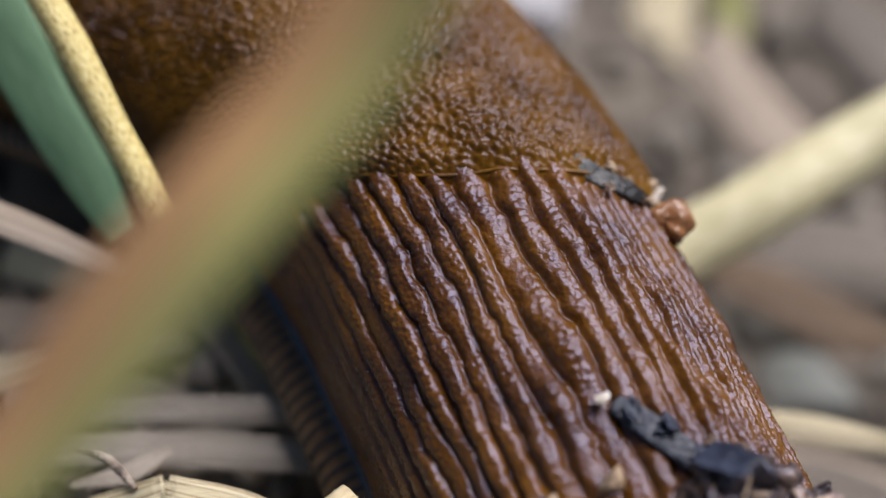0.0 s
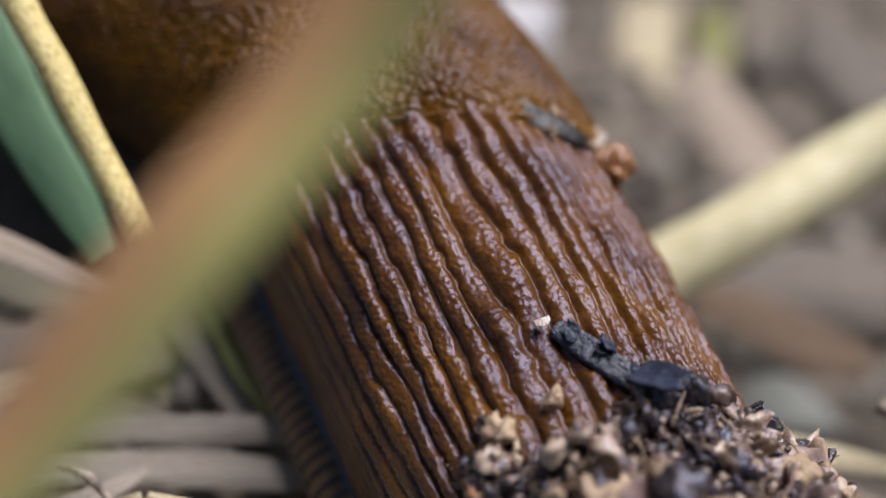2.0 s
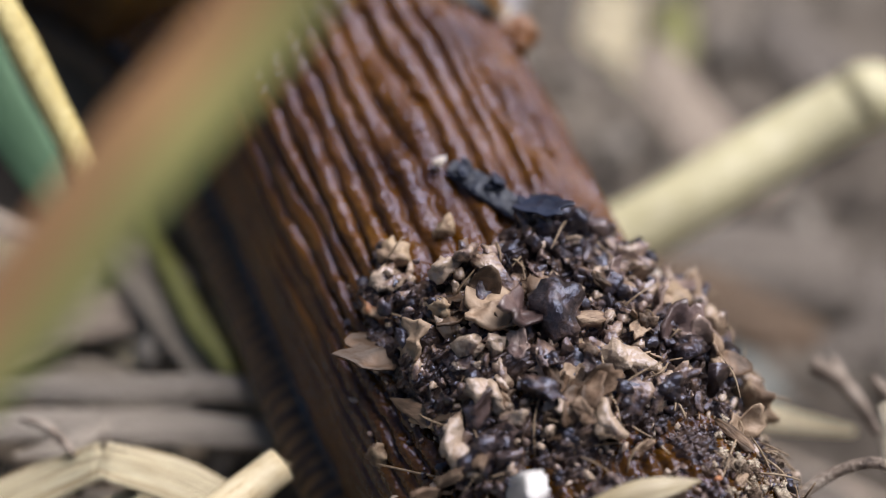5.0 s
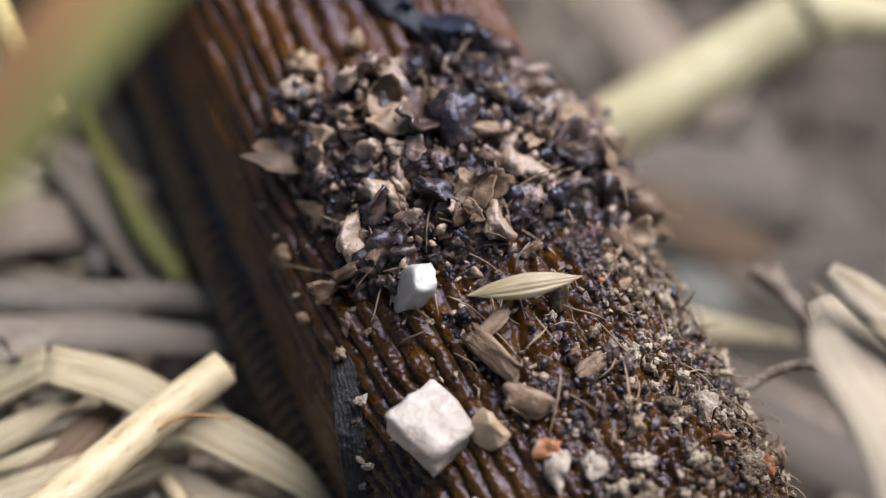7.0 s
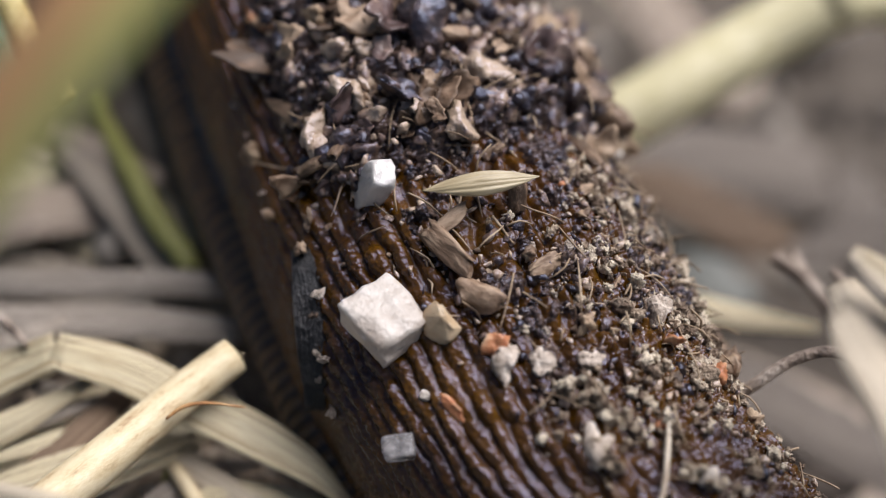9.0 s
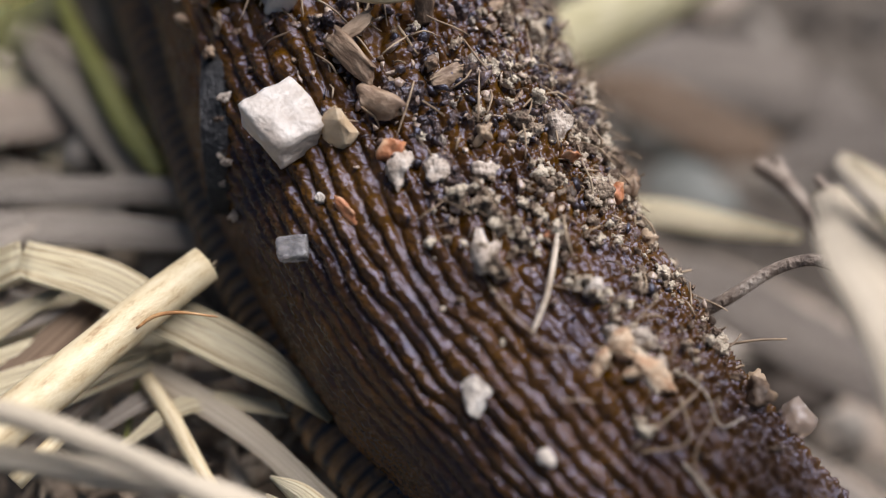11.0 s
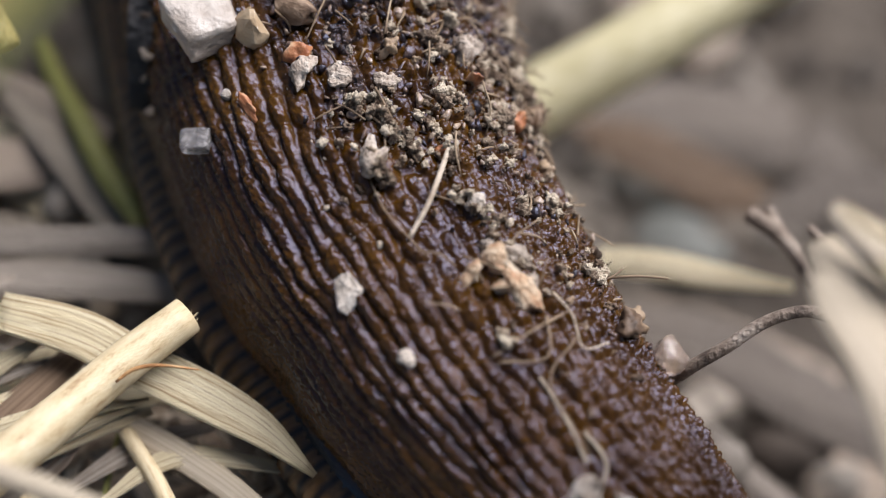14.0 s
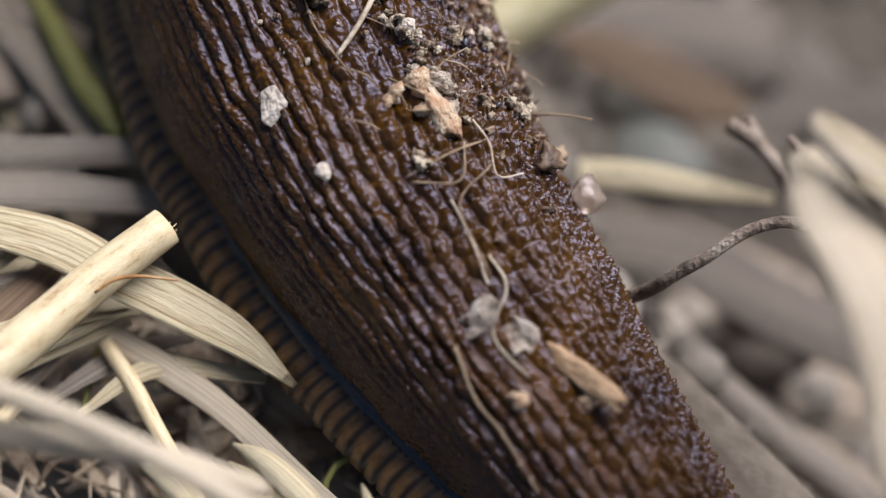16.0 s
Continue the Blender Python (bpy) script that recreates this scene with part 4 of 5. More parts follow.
sliver("splint", (24.61, -30.04, 10.00, 0.04, -0.39), (28.97, -30.41, 9.00, -0.02, -0.38), 1.2, 0.7, "tan splinter", name="splinter", sink=-0.6)
grain("peach", (23.99, -32.71, 10.00, 0.05, -0.35), (0.8, 0.8, 0.7))
grain("grain", (26.86, -31.44, 9.00, 0.01, -0.36), (1.2, 1.0, 0.8))
grain("amber", (-0.14, 28.52, 7.00, -0.15, -0.57), (2.9, 2.6, 2.6), "orange-brown grit at the breathing pore", sink=0.42)
grain("white", (-0.9, 29.3, 8.0, -0.14, -0.58), (0.9, 0.8, 1.3), "pale nub beside the pore", sink=0.1)
grain("grain", (-0.96, 30.14, 8.00, -0.14, -0.60), (0.9, 0.9, 0.9))
grain("white", (5.71, 10.88, 9.00, -0.07, -0.67), (1.7, 1.4, 1.3), "white and orange pebble")
sliver("orange", (5.99, 6.68, 9.00, -0.07, -0.62), (6.47, 5.26, 9.00, -0.08, -0.60), 0.8, 0.7, "orange seed-shaped grain")
grain("orange", (-8.33, 7.34, 13.00, 0.12, -0.66), (1.3, 1.3, 1.1), "tan-orange crumb", sink=0.0)
grain("grain", (-6.56, 9.87, 14.00, 0.10, -0.71), (2.4, 1.9, 1.5), "tan earth clod", sink=-0.2)
grain("grain", (-4.23, 11.33, 14.00, 0.07, -0.73), (2.0, 1.2, 1.1), "tan earth clod", sink=-0.2)
grain("grain", (-5.22, 1.67, 14.00, 0.08, -0.59), (2.6, 1.1, 1.0), "pinkish tan crumb")
grain("grain", (7.22, 4.03, 9.00, -0.09, -0.58), (1.2, 1.0, 1.0))
grain("grain", (-7.88, 0.27, 12.00, 0.12, -0.56), (1.8, 1.3, 1.0), "tan crumb")
grain("grain", (15.89, -10.13, 8.00, -0.09, -0.51), (1.5, 1.5, 1.6), "brown crumb on the flank", sink=-0.2)
grain("orange", (15.48, -10.00, 8.00, -0.08, -0.52), (1.0, 1.0, 1.0), sink=-0.1)
# scraps
strip("leaf_scrap", [(-4.53, 15.59, 13.50, -0.03, -0.59), (-2.89, 14.56, 13.00, -0.06, -0.57), (-1.03, 13.47, 12.50, -0.08, -0.55), (0.99, 12.48, 11.50, -0.11, -0.53), (3.66, 12.22, 9.00, -0.14, -0.51)], 1.5, BLACKLEAF, "blue-black wet leaf scrap", lift=0.5, curl=0.12, ribs=0.14, nx=11)
sliver("black", (-0.77, 13.10, 12.00, -0.09, -0.54), (1.90, 11.24, 10.50, -0.12, -0.51), 2.6, 1.6, "blue-black wet leaf scrap", name="leaf_scrap", sink=-0.8, variant=3)
grain("white", (-4.79, 15.80, 13.50, -0.03, -0.60), (1.1, 0.8, 0.7), sink=-0.3)
strip("bark_flake", [(-5.18, -4.46, 10.00, 0.21, -0.61), (-4.65, -7.03, 10.00, 0.20, -0.57), (-4.13, -9.88, 9.50, 0.20, -0.53), (-3.42, -12.80, 9.00, 0.18, -0.48)], 1.7, BARK, "black flake of bark", lift=0.65, tilt=0.7, curl=0.12, ribs=0.1)
strip("bark_flake", [(-5.43, 30.34, 11.00, -0.08, -0.63), (-3.82, 29.92, 10.00, -0.10, -0.61), (-2.35, 29.26, 9.00, -0.12, -0.60), (-0.85, 28.86, 8.00, -0.14, -0.58)], 1.1, BARK, "black gritty flake by the mantle edge", lift=0.55, curl=0.25, ribs=0.12)
sliver("flake", (-10.2, 4.7, 9.00, 0.18, -0.58), (-7.3, 7.0, 11.00, 0.14, -0.63), 3.4, 1.8, "tan dry leaf scrap", name="leaf_scrap", sink=-0.4)
sliver("grain", (-7.22, 2.81, 11.50, 0.25, -0.73), (-3.45, 1.39, 12.50, 0.19, -0.72), 1.4, 0.5, "tan leaf scrap", name="leaf_scrap", sink=-0.8)
for a_, b_, k_ in (((-5.2, 30.2, 11.0, -0.08, -0.63), (-0.6, 28.7, 8.0, -0.14, -0.58), "grain"), ((-5.18, -4.46, 10.0, 0.21, -0.61), (-3.42, -12.8, 9.0, 0.18, -0.48), "crumb"),
                   ((-2.9, 14.6, 13.0, -0.06, -0.57), (3.6, 12.2, 9.0, -0.14, -0.51), "black"), ((-0.5, 13.6, 12.0, -0.1, -0.53), (4.2, 11.4, 9.0, -0.14, -0.51), "scrap")):
    for k in range(9):
        f_ = rng.uniform(0, 1)
        xy_ = [p_ + (q_ - p_) * f_ for p_, q_ in zip(a_, b_)]
        grain(k_ if k % 3 else "grain", (xy_[0] + rng.normal(0, 0.45), xy_[1] + rng.normal(0, 0.45), *xy_[2:]), np.array((0.9, 0.7, 0.6)) * rng.uniform(0.4, 1.1) * (2.2 if k_ in ("black", "scrap") and k % 3 else 0.8),
              name="leaf_scrap" if k_ in ("black", "scrap") and k % 3 else "grain", sink=-0.5)
# root fibres
rootlet([(12.81, -14.59, 12.00, 0.07, -0.56), (11.91, -17.21, 12.00, 0.08, -0.52), (11.17, -19.84, 12.50, 0.09, -0.48)], 0.2, 0.75, label="straight pale fibre", mat=PALE_ROOT)
rootlet([(9.56, -16.43, 12.50, 0.12, -0.54), (10.59, -18.52, 12.50, 0.10, -0.50), (12.71, -20.07, 12.00, 0.07, -0.48)], 0.07)
rootlet([(19.12, -19.82, 9.00, -0.03, -0.46), (18.01, -21.83, 10.00, -0.01, -0.44), (16.23, -23.92, 11.00, 0.02, -0.41)], 0.09)
rootlet([(18.14, -19.35, 9.50, -0.01, -0.47), (19.17, -20.24, 9.00, -0.03, -0.45), (20.07, -21.64, 9.00, -0.04, -0.43), (21.55, -20.43, 7.00, -0.06, -0.44)], 0.09, mat=PALE_ROOT)
rootlet([(18.91, -24.06, 9.50, -0.02, -0.40), (20.18, -25.14, 9.00, -0.04, -0.38), (21.62, -27.27, 9.00, -0.06, -0.35)], 0.12, 0.4, mat=PALE_ROOT)
rootlet([(20.58, -31.22, 11.00, 0.10, -0.38), (22.41, -33.19, 11.00, 0.07, -0.35), (23.73, -34.26, 10.50, 0.05, -0.33), (25.59, -36.50, 10.00, 0.02, -0.30)], 0.12, 0.4)
rootlet([(11.97, -16.77, 12.00, 0.08, -0.53), (14.27, -16.63, 11.00, 0.05, -0.52)], 0.06)
rootlet([(4.59, -3.88, 13.00, 0.08, -0.65), (5.16, -6.23, 13.00, 0.07, -0.61)], 0.1, 0.7)
rootlet([(5.76, -7.13, 13.00, 0.06, -0.60), (7.39, -5.34, 12.00, 0.03, -0.61)], 0.08, 0.6)
rootlet([(-7.75, -0.19, 11.00, 0.25, -0.68), (-2.97, -2.32, 13.00, 0.19, -0.67)], 0.08, 0.6)
rootlet([(8.53, -11.70, 12.00, 0.02, -0.52), (10.18, -13.93, 12.00, -0.01, -0.49), (10.99, -15.02, 12.00, -0.02, -0.47)], 0.09, 0.5, label="crusted tan rootlet")
rootlet([(7.54, -12.60, 12.50, 0.03, -0.51), (9.92, -13.80, 12.00, -0.00, -0.49)], 0.09, 0.5, label="crusted tan rootlet")
rootlet([(18.85, -21.72, 11.50, 0.12, -0.52), (18.78, -23.46, 11.50, 0.12, -0.49), (17.03, -24.62, 12.00, 0.15, -0.48)], 0.09, 0.45)
rootlet([(19.60, -22.68, 11.50, 0.11, -0.51), (19.26, -24.94, 11.50, 0.12, -0.47), (21.18, -27.41, 11.00, 0.09, -0.43)], 0.08, 0.45)
rootlet([(20.88, -26.26, 11.00, 0.09, -0.45), (22.21, -27.42, 10.50, 0.07, -0.43), (22.35, -29.96, 10.50, 0.07, -0.39), (23.89, -31.30, 10.00, 0.05, -0.37)], 0.1, 0.5, mat=PALE_ROOT)
# fibres that stand out from the right flank
for a, b in (((19.89, -16.89, 7.00, -0.04, -0.49), (23.65, -16.49, 7.00, -0.09, -0.49)), ((20.71, -18.45, 7.00, -0.05, -0.46), (21.76, -17.83, 7.00, -0.06, -0.47)), ((17.51, -13.76, 7.50, -0.00, -0.53), (19.24, -12.96, 7.50, -0.03, -0.55)),
             ((8.24, 10.67, 8.00, -0.10, -0.66), (9.46, 11.17, 8.00, -0.12, -0.67)), ((8.58, 8.34, 8.00, -0.10, -0.63), (9.22, 8.80, 8.00, -0.11, -0.64)), ((10.82, 1.65, 7.00, -0.13, -0.54), (11.75, 0.61, 6.50, -0.14, -0.52))):
    mid, b = ((a[0] + b[0]) / 2, (a[1] + b[1]) / 2), b[:2]
    rootlet([(a[0] - 0.8, a[1] - 0.4, 6.6), (*mid, 7.2), (*b, 7.0)], 0.1, label="fine brown rootlet standing off the flank")

# loose grains in the dirt
made = 0
while made < 230:
    u_, phi_ = rng.uniform(68, 117), rng.uniform(0.0, 2.5)
    if rng.uniform() > 0.15 + dirt_density(u_, phi_) or (u_ > 88 and phi_ > 1.6) or rng.uniform() < (u_ - 62) / 70:
        continue
    p_, n_ = at_uv(u_, phi_)
    if any(math.dist(p_, k_[:3]) < k_[3] + 0.9 for k_ in TAKEN):
        continue
    kind_ = rng.choice(["grain", "chip", "flake", "scrap", "orange", "crumb", "white", "quartz"], p=[0.24, 0.14, 0.22, 0.18, 0.06, 0.1, 0.02, 0.04])
    if kind_ in ("white", "quartz", "crumb") and u_ < 84:
        kind_ = "flake"
    if u_ > 84 and kind_ in ("flake", "scrap"):
        kind_ = rng.choice(["crumb", "grain", "chip"])
    if kind_ == "orange" and u_ < 84:
        kind_ = "grain" if rng.uniform() < 0.5 else "orange"
    if kind_ in ("white", "quartz", "crumb") and (phi_ < 0.4 or u_ > 92):
        kind_ = "grain"
    size_ = min(0.8 if kind_ == "orange" else 2.2, 0.35 + rng.gamma(1.8, 0.3)) * (1.15 if u_ < 80 else 0.6) * (1.7 if kind_ in ("flake", "scrap") else 1.0)
    name_ = {"chip": "wood_chip", "flake": "leaf_scrap", "scrap": "leaf_scrap"}.get(kind_, "grain")
    lift_ = rng.uniform(0.4, 1.7) if 65 < u_ < 80 and phi_ < 2.1 else 0.1
    tip_ = n_ + rng.normal(size=3) * (0.45 if kind_ in ("flake", "scrap", "chip") else 0.1)
    part(name_, GRAINS[kind_][rng.integers(5)], slug, "", place(p_ + n_ * lift_, tip_ / np.linalg.norm(tip_), np.clip(size_ * rng.uniform(0.6, 1.3, 3) * ((1.9, 0.8, 0.6) if kind_ == "chip" else 1.0), 0.25, 3.2), 0.25, rng.uniform(0, 360)))
    made += 1


def root_bits():
    """Short broken fibres felted into the soil."""
    vs, fs, count = [], [], 0
    for k in range(620):
        u, phi = rng.uniform(66, 108), rng.uniform(0.1, 2.2)
        if rng.uniform() > dirt_density(u, phi) + 0.05 or (u < 77 and k % 3):
            continue
        p, n = at_uv(u, phi)
        lift = rng.uniform(0.5, 2.0) if u < 80 else 0.4
        d = rng.normal(size=3)
        d -= n * (d @ n) * 0.8
        d *= rng.uniform(0.4, 1.6) / np.linalg.norm(d)
        v, f, uv = tube([(*(p + n * lift - d), 0.045), (*(p + n * (lift + 0.3)), 0.055), (*(p + n * lift + d), 0.03)], seg=6, step=0.4, wobble=0.25, seed=k)
        vs.append(v)
        fs.append(f + count)
        count += len(v)
    tagged(part("fibre_felt", mesh_of("fibre_felt", np.vstack(vs), np.vstack(fs), ROOT, np.zeros((count, 2))), slug, "broken root fibres in the dirt"), kind="stuff")


root_bits()

# ---- ground ----
RIDGE_U, RIDGE_Q = spline([(-60, 57.0, 0), (-35, 47.8, 0), (-21, 33.1, 0), (-6, 9.2, 0), (8, -12.9, 0), (24, -29.4, 0), (50, -47.8, 0)], 1.0)


def ground_height(x, y):
    """A low bank under the slug, falling away behind it and gently in front."""
    sh = x.shape
    x, y = x.ravel(), y.ravel()
    best = np.full(x.shape, 1e9)
    side = np.zeros(x.shape)
    tan = np.gradient(RIDGE_Q[:, :2], axis=0)
    for i in range(0, len(RIDGE_Q), 2):
        dx, dy = x - RIDGE_Q[i, 0], y - RIDGE_Q[i, 1]
        d = dx * dx + dy * dy
        k = d < best
        best[k] = d[k]
        side[k] = np.sign(tan[i, 1] * -dx[k] + tan[i, 0] * dy[k])
    d = np.sqrt(best)
    right = np.interp(d, [0, 8, 13, 20, 30, 60, 200], [-0.8, -1.8, -16, -25, -32, -43, -48])
    left = np.interp(d, [0, 8, 13, 20, 35, 70, 200], [-0.8, -2.0, -6, -11, -18, -33, -48])
    z = np.where(side > 0, right, left)
    far = np.hypot(x, y)
    z = z + np.clip(d / 20, 0.15, 1) * (1.6 * value_noise(x / 7, y / 7, 1) + 0.8 * value_noise(x / 2.5, y / 2.5, 2)) \
        + np.clip((far - 300) / 3000, 0, 1) * 60 * value_noise(x / 900, y / 900, 3)
    return z.reshape(sh)


def build_ground():
    r = np.concatenate([[0.0], np.linspace(0.8, 110, 150), 110 * 1.12 ** np.arange(1, 52)])
    a = np.linspace(0, 2 * math.pi, 300, endpoint=False)
    R, A = np.meshgrid(r, a, indexing="ij")
    x, y = R * np.cos(A), R * np.sin(A)
    v = np.stack([x, y, ground_height(x, y)], -1)
    thing("ground", mesh_of("ground", v.reshape(-1, 3), grid_faces(len(r), len(a), True), SOIL),
          "dry grey-brown soil bank", "ground", kind="structure")


build_ground()


def litter():
    """Crumbs, pebbles and broken dry blades strewn over the soil."""
    base = [pebble(s, 0.55, 2, 0.15) for s in range(6)]
    vs, fs, count = [], [], 0
    for _ in range(2600):
        r = abs(rng.normal(0, 75)) + 5
        a = rng.uniform(0, 6.283)
        x, y = r * math.cos(a), r * math.sin(a) + 20
        z = float(ground_height(np.array([x]), np.array([y]))[0])
        if z > -5:
            continue
        size = min(6, rng.gamma(1.2, 1.0) + 0.4)
        v, f = base[rng.integers(6)]
        ax = np.array(Euler(rng.uniform(0, 6.28, 3)).to_matrix())
        vs.append(v * rng.uniform(0.6, 1.2, 3) @ ax.T * size + (x, y, z + size * 0.15))
        fs.append(f + count)
        count += len(v)
    tagged(new("soil_litter", mesh_of("soil_litter", np.vstack(vs), np.vstack(fs), LITTER)),
           "loose grey-brown soil crumbs and grit on the ground", "soil", kind="stuff")


litter()

# ---- plants and straw ----
def blade(name, rows, mat, label, category="dry grass", group="", **kw):
    v, f, uv = ribbon(rows, **kw)
    return thing(name, mesh_of(name, v, f, mat, uv), label, category, group)


def stalk(name, rows, mat, label, category="straw", group="", **kw):
    v, f, uv = tube(rows, **kw)
    return thing(name, mesh_of(name, v, f, mat, uv), label, category, group)


def w(p, *r):
    return (*p, *r)


# turning grass blade that hangs before the lens
BLADE = blade("grass_blade", [w((-21.5, -19.2, 32.6), 3.6), w((-16.7, -16.8, 37.4), 3.9), w((-10.9, -12.6, 43.2), 3.9), w((-7.5, -9.9, 45.8), 3.8), w((-5.2, -7.9, 48.1), 3.6), w((-2.5, -5.7, 51.6), 2.9)],
      TURNING, "grass blade, pinkish brown along one margin and green along the other", "grass", up=(0.1, 0.15, 1.0), curl=0.08)
# stalks at the front of the slug
stalk("dry_stalk", [w((-19.9, 8.0, 9.3), 0.85), w((-22.4, 12.1, 11.7), 0.85), w((-24.5, 15.7, 13.8), 0.9), w((-26.1, 18.1, 15.2), 0.9), w((-30.9, 26.4, 20.0), 0.9)], YELLOW,
      "yellow dry stalk with brown specks", ribs=0.03, seg=16)
blade("green_grass_leaf", [w((-23.2, 10.0, 4.8), 1.6), w((-25.2, 12.9, 6.5), 2.9), w((-27.8, 16.6, 8.7), 3.4), w((-30.1, 20.6, 11.0), 3.4), w((-34.7, 28.1, 15.4), 3.2)], GREEN,
      "broad green grass blade", "grass", up=(0, -0.57, 0.82), curl=0.05)
blade("pink_leaf", [w((-33.1, 11.1, 8.1), 2.1), w((-28.3, 9.6, 7.1), 2.0), w((-25.3, 8.5, 6.3), 1.7), w((-21.4, 6.9, 5.4), 1.0)], PINK,
      "curled pinkish dry leaf", up=(0.1, 0.1, 1.0), curl=0.15)
# left litter
blade("grey_leaf", [w((-30.3, 3.2, -2.0), 1.6), w((-24.9, 2.4, -1.0), 1.6), w((-18.7, 2.1, -0.5), 1.6), w((-13.8, 2.1, -0.5), 1.5), w((-10.6, 1.8, -1.0), 1.0)], GREY,
      "grey weathered grass leaf lying flat", group="dead leaves", up=(0, -0.5, 0.8), curl=0.12)
blade("grey_leaf", [w((-29.8, 0.6, -2.0), 1.8), w((-23.7, 0.5, -1.6), 2.0), w((-17.0, 0.1, -1.2), 2.0), w((-10.8, -0.5, -1.2), 1.4)], GREY,
      "dark grey weathered grass leaf lying flat", group="dead leaves", up=(0, -0.2, 0.9), curl=0.1)
blade("grey_leaf", [w((-31.5, 7.1, -3.0), 3.0), w((-24.8, 8.3, -3.0), 3.4), w((-17.4, 9.7, -4.0), 2.6)], PINK,
      "broad dull brown dead leaf", group="dead leaves", up=(0, -0.2, 0.9), curl=0.1)
blade("grey_leaf", [w((-24.9, 14.7, -3.0), 1.2), w((-21.2, 12.3, -2.0), 1.7), w((-16.5, 9.3, -1.0), 1.2)], PINK,
      "short pinkish dead leaf tucked under the slug", group="dead leaves", up=(0, -0.4, 0.8), curl=0.1)
blade("grey_leaf", [w((-23.4, 13.2, -2.6), 1.2), w((-19.6, 8.9, -2.0), 2.2), w((-17.1, 5.8, -2.0), 2.4), w((-14.6, 2.4, -1.9), 1.2)], BUFF,
      "dull buff leaf beside the foot", group="dead leaves", up=(-0.1, -0.2, 1.0), curl=0.08)
FOLD = tagged(new("folded_leaf"), "pale straw-coloured grass leaf with a sharp fold", "dry grass")
for rows_, nm_ in (([w((-28.4, -7.5, 2.4), 2.52), w((-23.3, -5.7, 3.9), 2.52), w((-19.5, -4.9, 5.7), 1.94)], "leaf_half"),
                   ([w((-19.4, -4.9, 5.7), 1.94), w((-15.6, -5.8, 5.2), 2.47), w((-12.5, -7.3, 4.7), 2.47), w((-9.5, -8.6, 4.1), 2.33), w((-6.5, -10.2, 3.5), 1.74), w((-3.8, -12.4, 2.8), 0.29)], "leaf_half")):
    v_, f_, uv_ = ribbon(rows_, up=(0.05, -0.1, 1.0), curl=0.08, nx=27, ribs=0.14)
    part(nm_, mesh_of(nm_, v_, f_, PALE, uv_), FOLD)
STRAW_BIT = tagged(new("straw"), "pale yellow broken straw with a fuzzy end", "straw")
v_, f_, uv_ = tube([w((-10.0, -5.5, 6.2), 0.97), w((-12.8, -8.1, 6.4), 1.05), w((-15.9, -11.3, 6.7), 1.12), w((-20.7, -16.3, 7.2), 1.21), w((-24.8, -20.3, 7.6), 1.21)], ribs=0.02, seg=26)
CULM = part("culm", mesh_of("culm", v_, f_, STRAW, uv_), STRAW_BIT)
END = np.array((-10.1, -5.6, 6.3))
for k_ in range(9):
    d_ = rng.normal(size=3) * (0.16, 0.16, 0.14) + (0.1, 0.08, 0.1)
    b_ = END + rng.normal(size=3) * 0.42
    v_, f_, uv_ = tube([(*b_, 0.045), (*(b_ + d_ * 0.5), 0.035), (*(b_ + d_), 0.02)], seg=6, step=0.2, wobble=0.1, seed=k_)
    part("loose_fibre", mesh_of("loose_fibre", v_, f_, STRAW, uv_), CULM)
stalk("orange_fibre", [w((-12.9, -9.4, 7.3), 0.07), w((-12.1, -8.9, 7.5), 0.11), w((-10.9, -8.8, 7.6), 0.09), w((-9.0, -8.9, 7.3), 0.04)], SPLIT, "orange-brown fibre on the straw", "fibre", seg=8, step=0.3, wobble=0.08)
blade("white_leaf", [w((-25.7, -9.9, 2.9), 1.74), w((-21.6, -8.1, 3.6), 1.65), w((-17.6, -5.9, 4.2), 0.48)], PALE, "bleached white dry leaf tip", group="dead leaves", up=(0, -0.3, 0.9), curl=0.15)
blade("grey_leaf", [w((-25.6, -5.1, 1.4), 1.55), w((-21.1, -4.1, 2.4), 1.75), w((-19.3, -3.5, 2.7), 0.78)], PALE, "narrow pale dead leaf", group="dead leaves", up=(0, -0.3, 0.9), curl=0.1)
blade("grey_leaf", [w((-24.0, -11.8, 1.4), 1.94), w((-18.2, -9.2, 1.9), 2.13), w((-12.7, -7.5, 1.4), 1.45), w((-10.1, -6.9, 0.4), 0.58)], PALE, "greyish frayed dead leaf", group="dead leaves", up=(0, -0.3, 0.9), curl=0.1)
blade("grey_leaf", [w((-24.1, -9.2, 0.4), 1.55), w((-18.3, -7.1, 0.8), 1.65), w((-13.9, -6.1, 0.4), 0.97)], PALE, "thin pale dead leaf under the straw", group="dead leaves", up=(0, -0.3, 0.9), curl=0.1)
blade("grey_leaf", [w((-21.6, -5.0, 0.4), 1.55), w((-17.8, -6.2, 0.6), 1.75), w((-14.4, -6.6, 0.4), 1.16)], GREY, "grey dead leaf under the fold", group="dead leaves", up=(0, -0.3, 0.9), curl=0.1)
blade("grey_leaf", [w((-14.2, -8.9, 1.9), 1.26), w((-10.3, -11.2, 1.9), 1.45), w((-7.4, -13.2, 1.6), 1.36), w((-4.0, -16.3, 1.4), 1.16), w((-1.6, -18.4, 1.4), 0.97)], FRAY,
      "pale grey channelled dead leaf", group="dead leaves", up=(0.1, -0.3, 0.9), curl=0.16)
blade("grey_leaf", [w((-19.9, -13.2, 0.9), 1.46), w((-17.3, -11.4, 1.2), 1.36), w((-15.2, -9.2, 1.4), 0.48)], PINK, "brown frayed dead leaf", group="dead leaves", up=(0.1, -0.3, 0.9), curl=0.12)
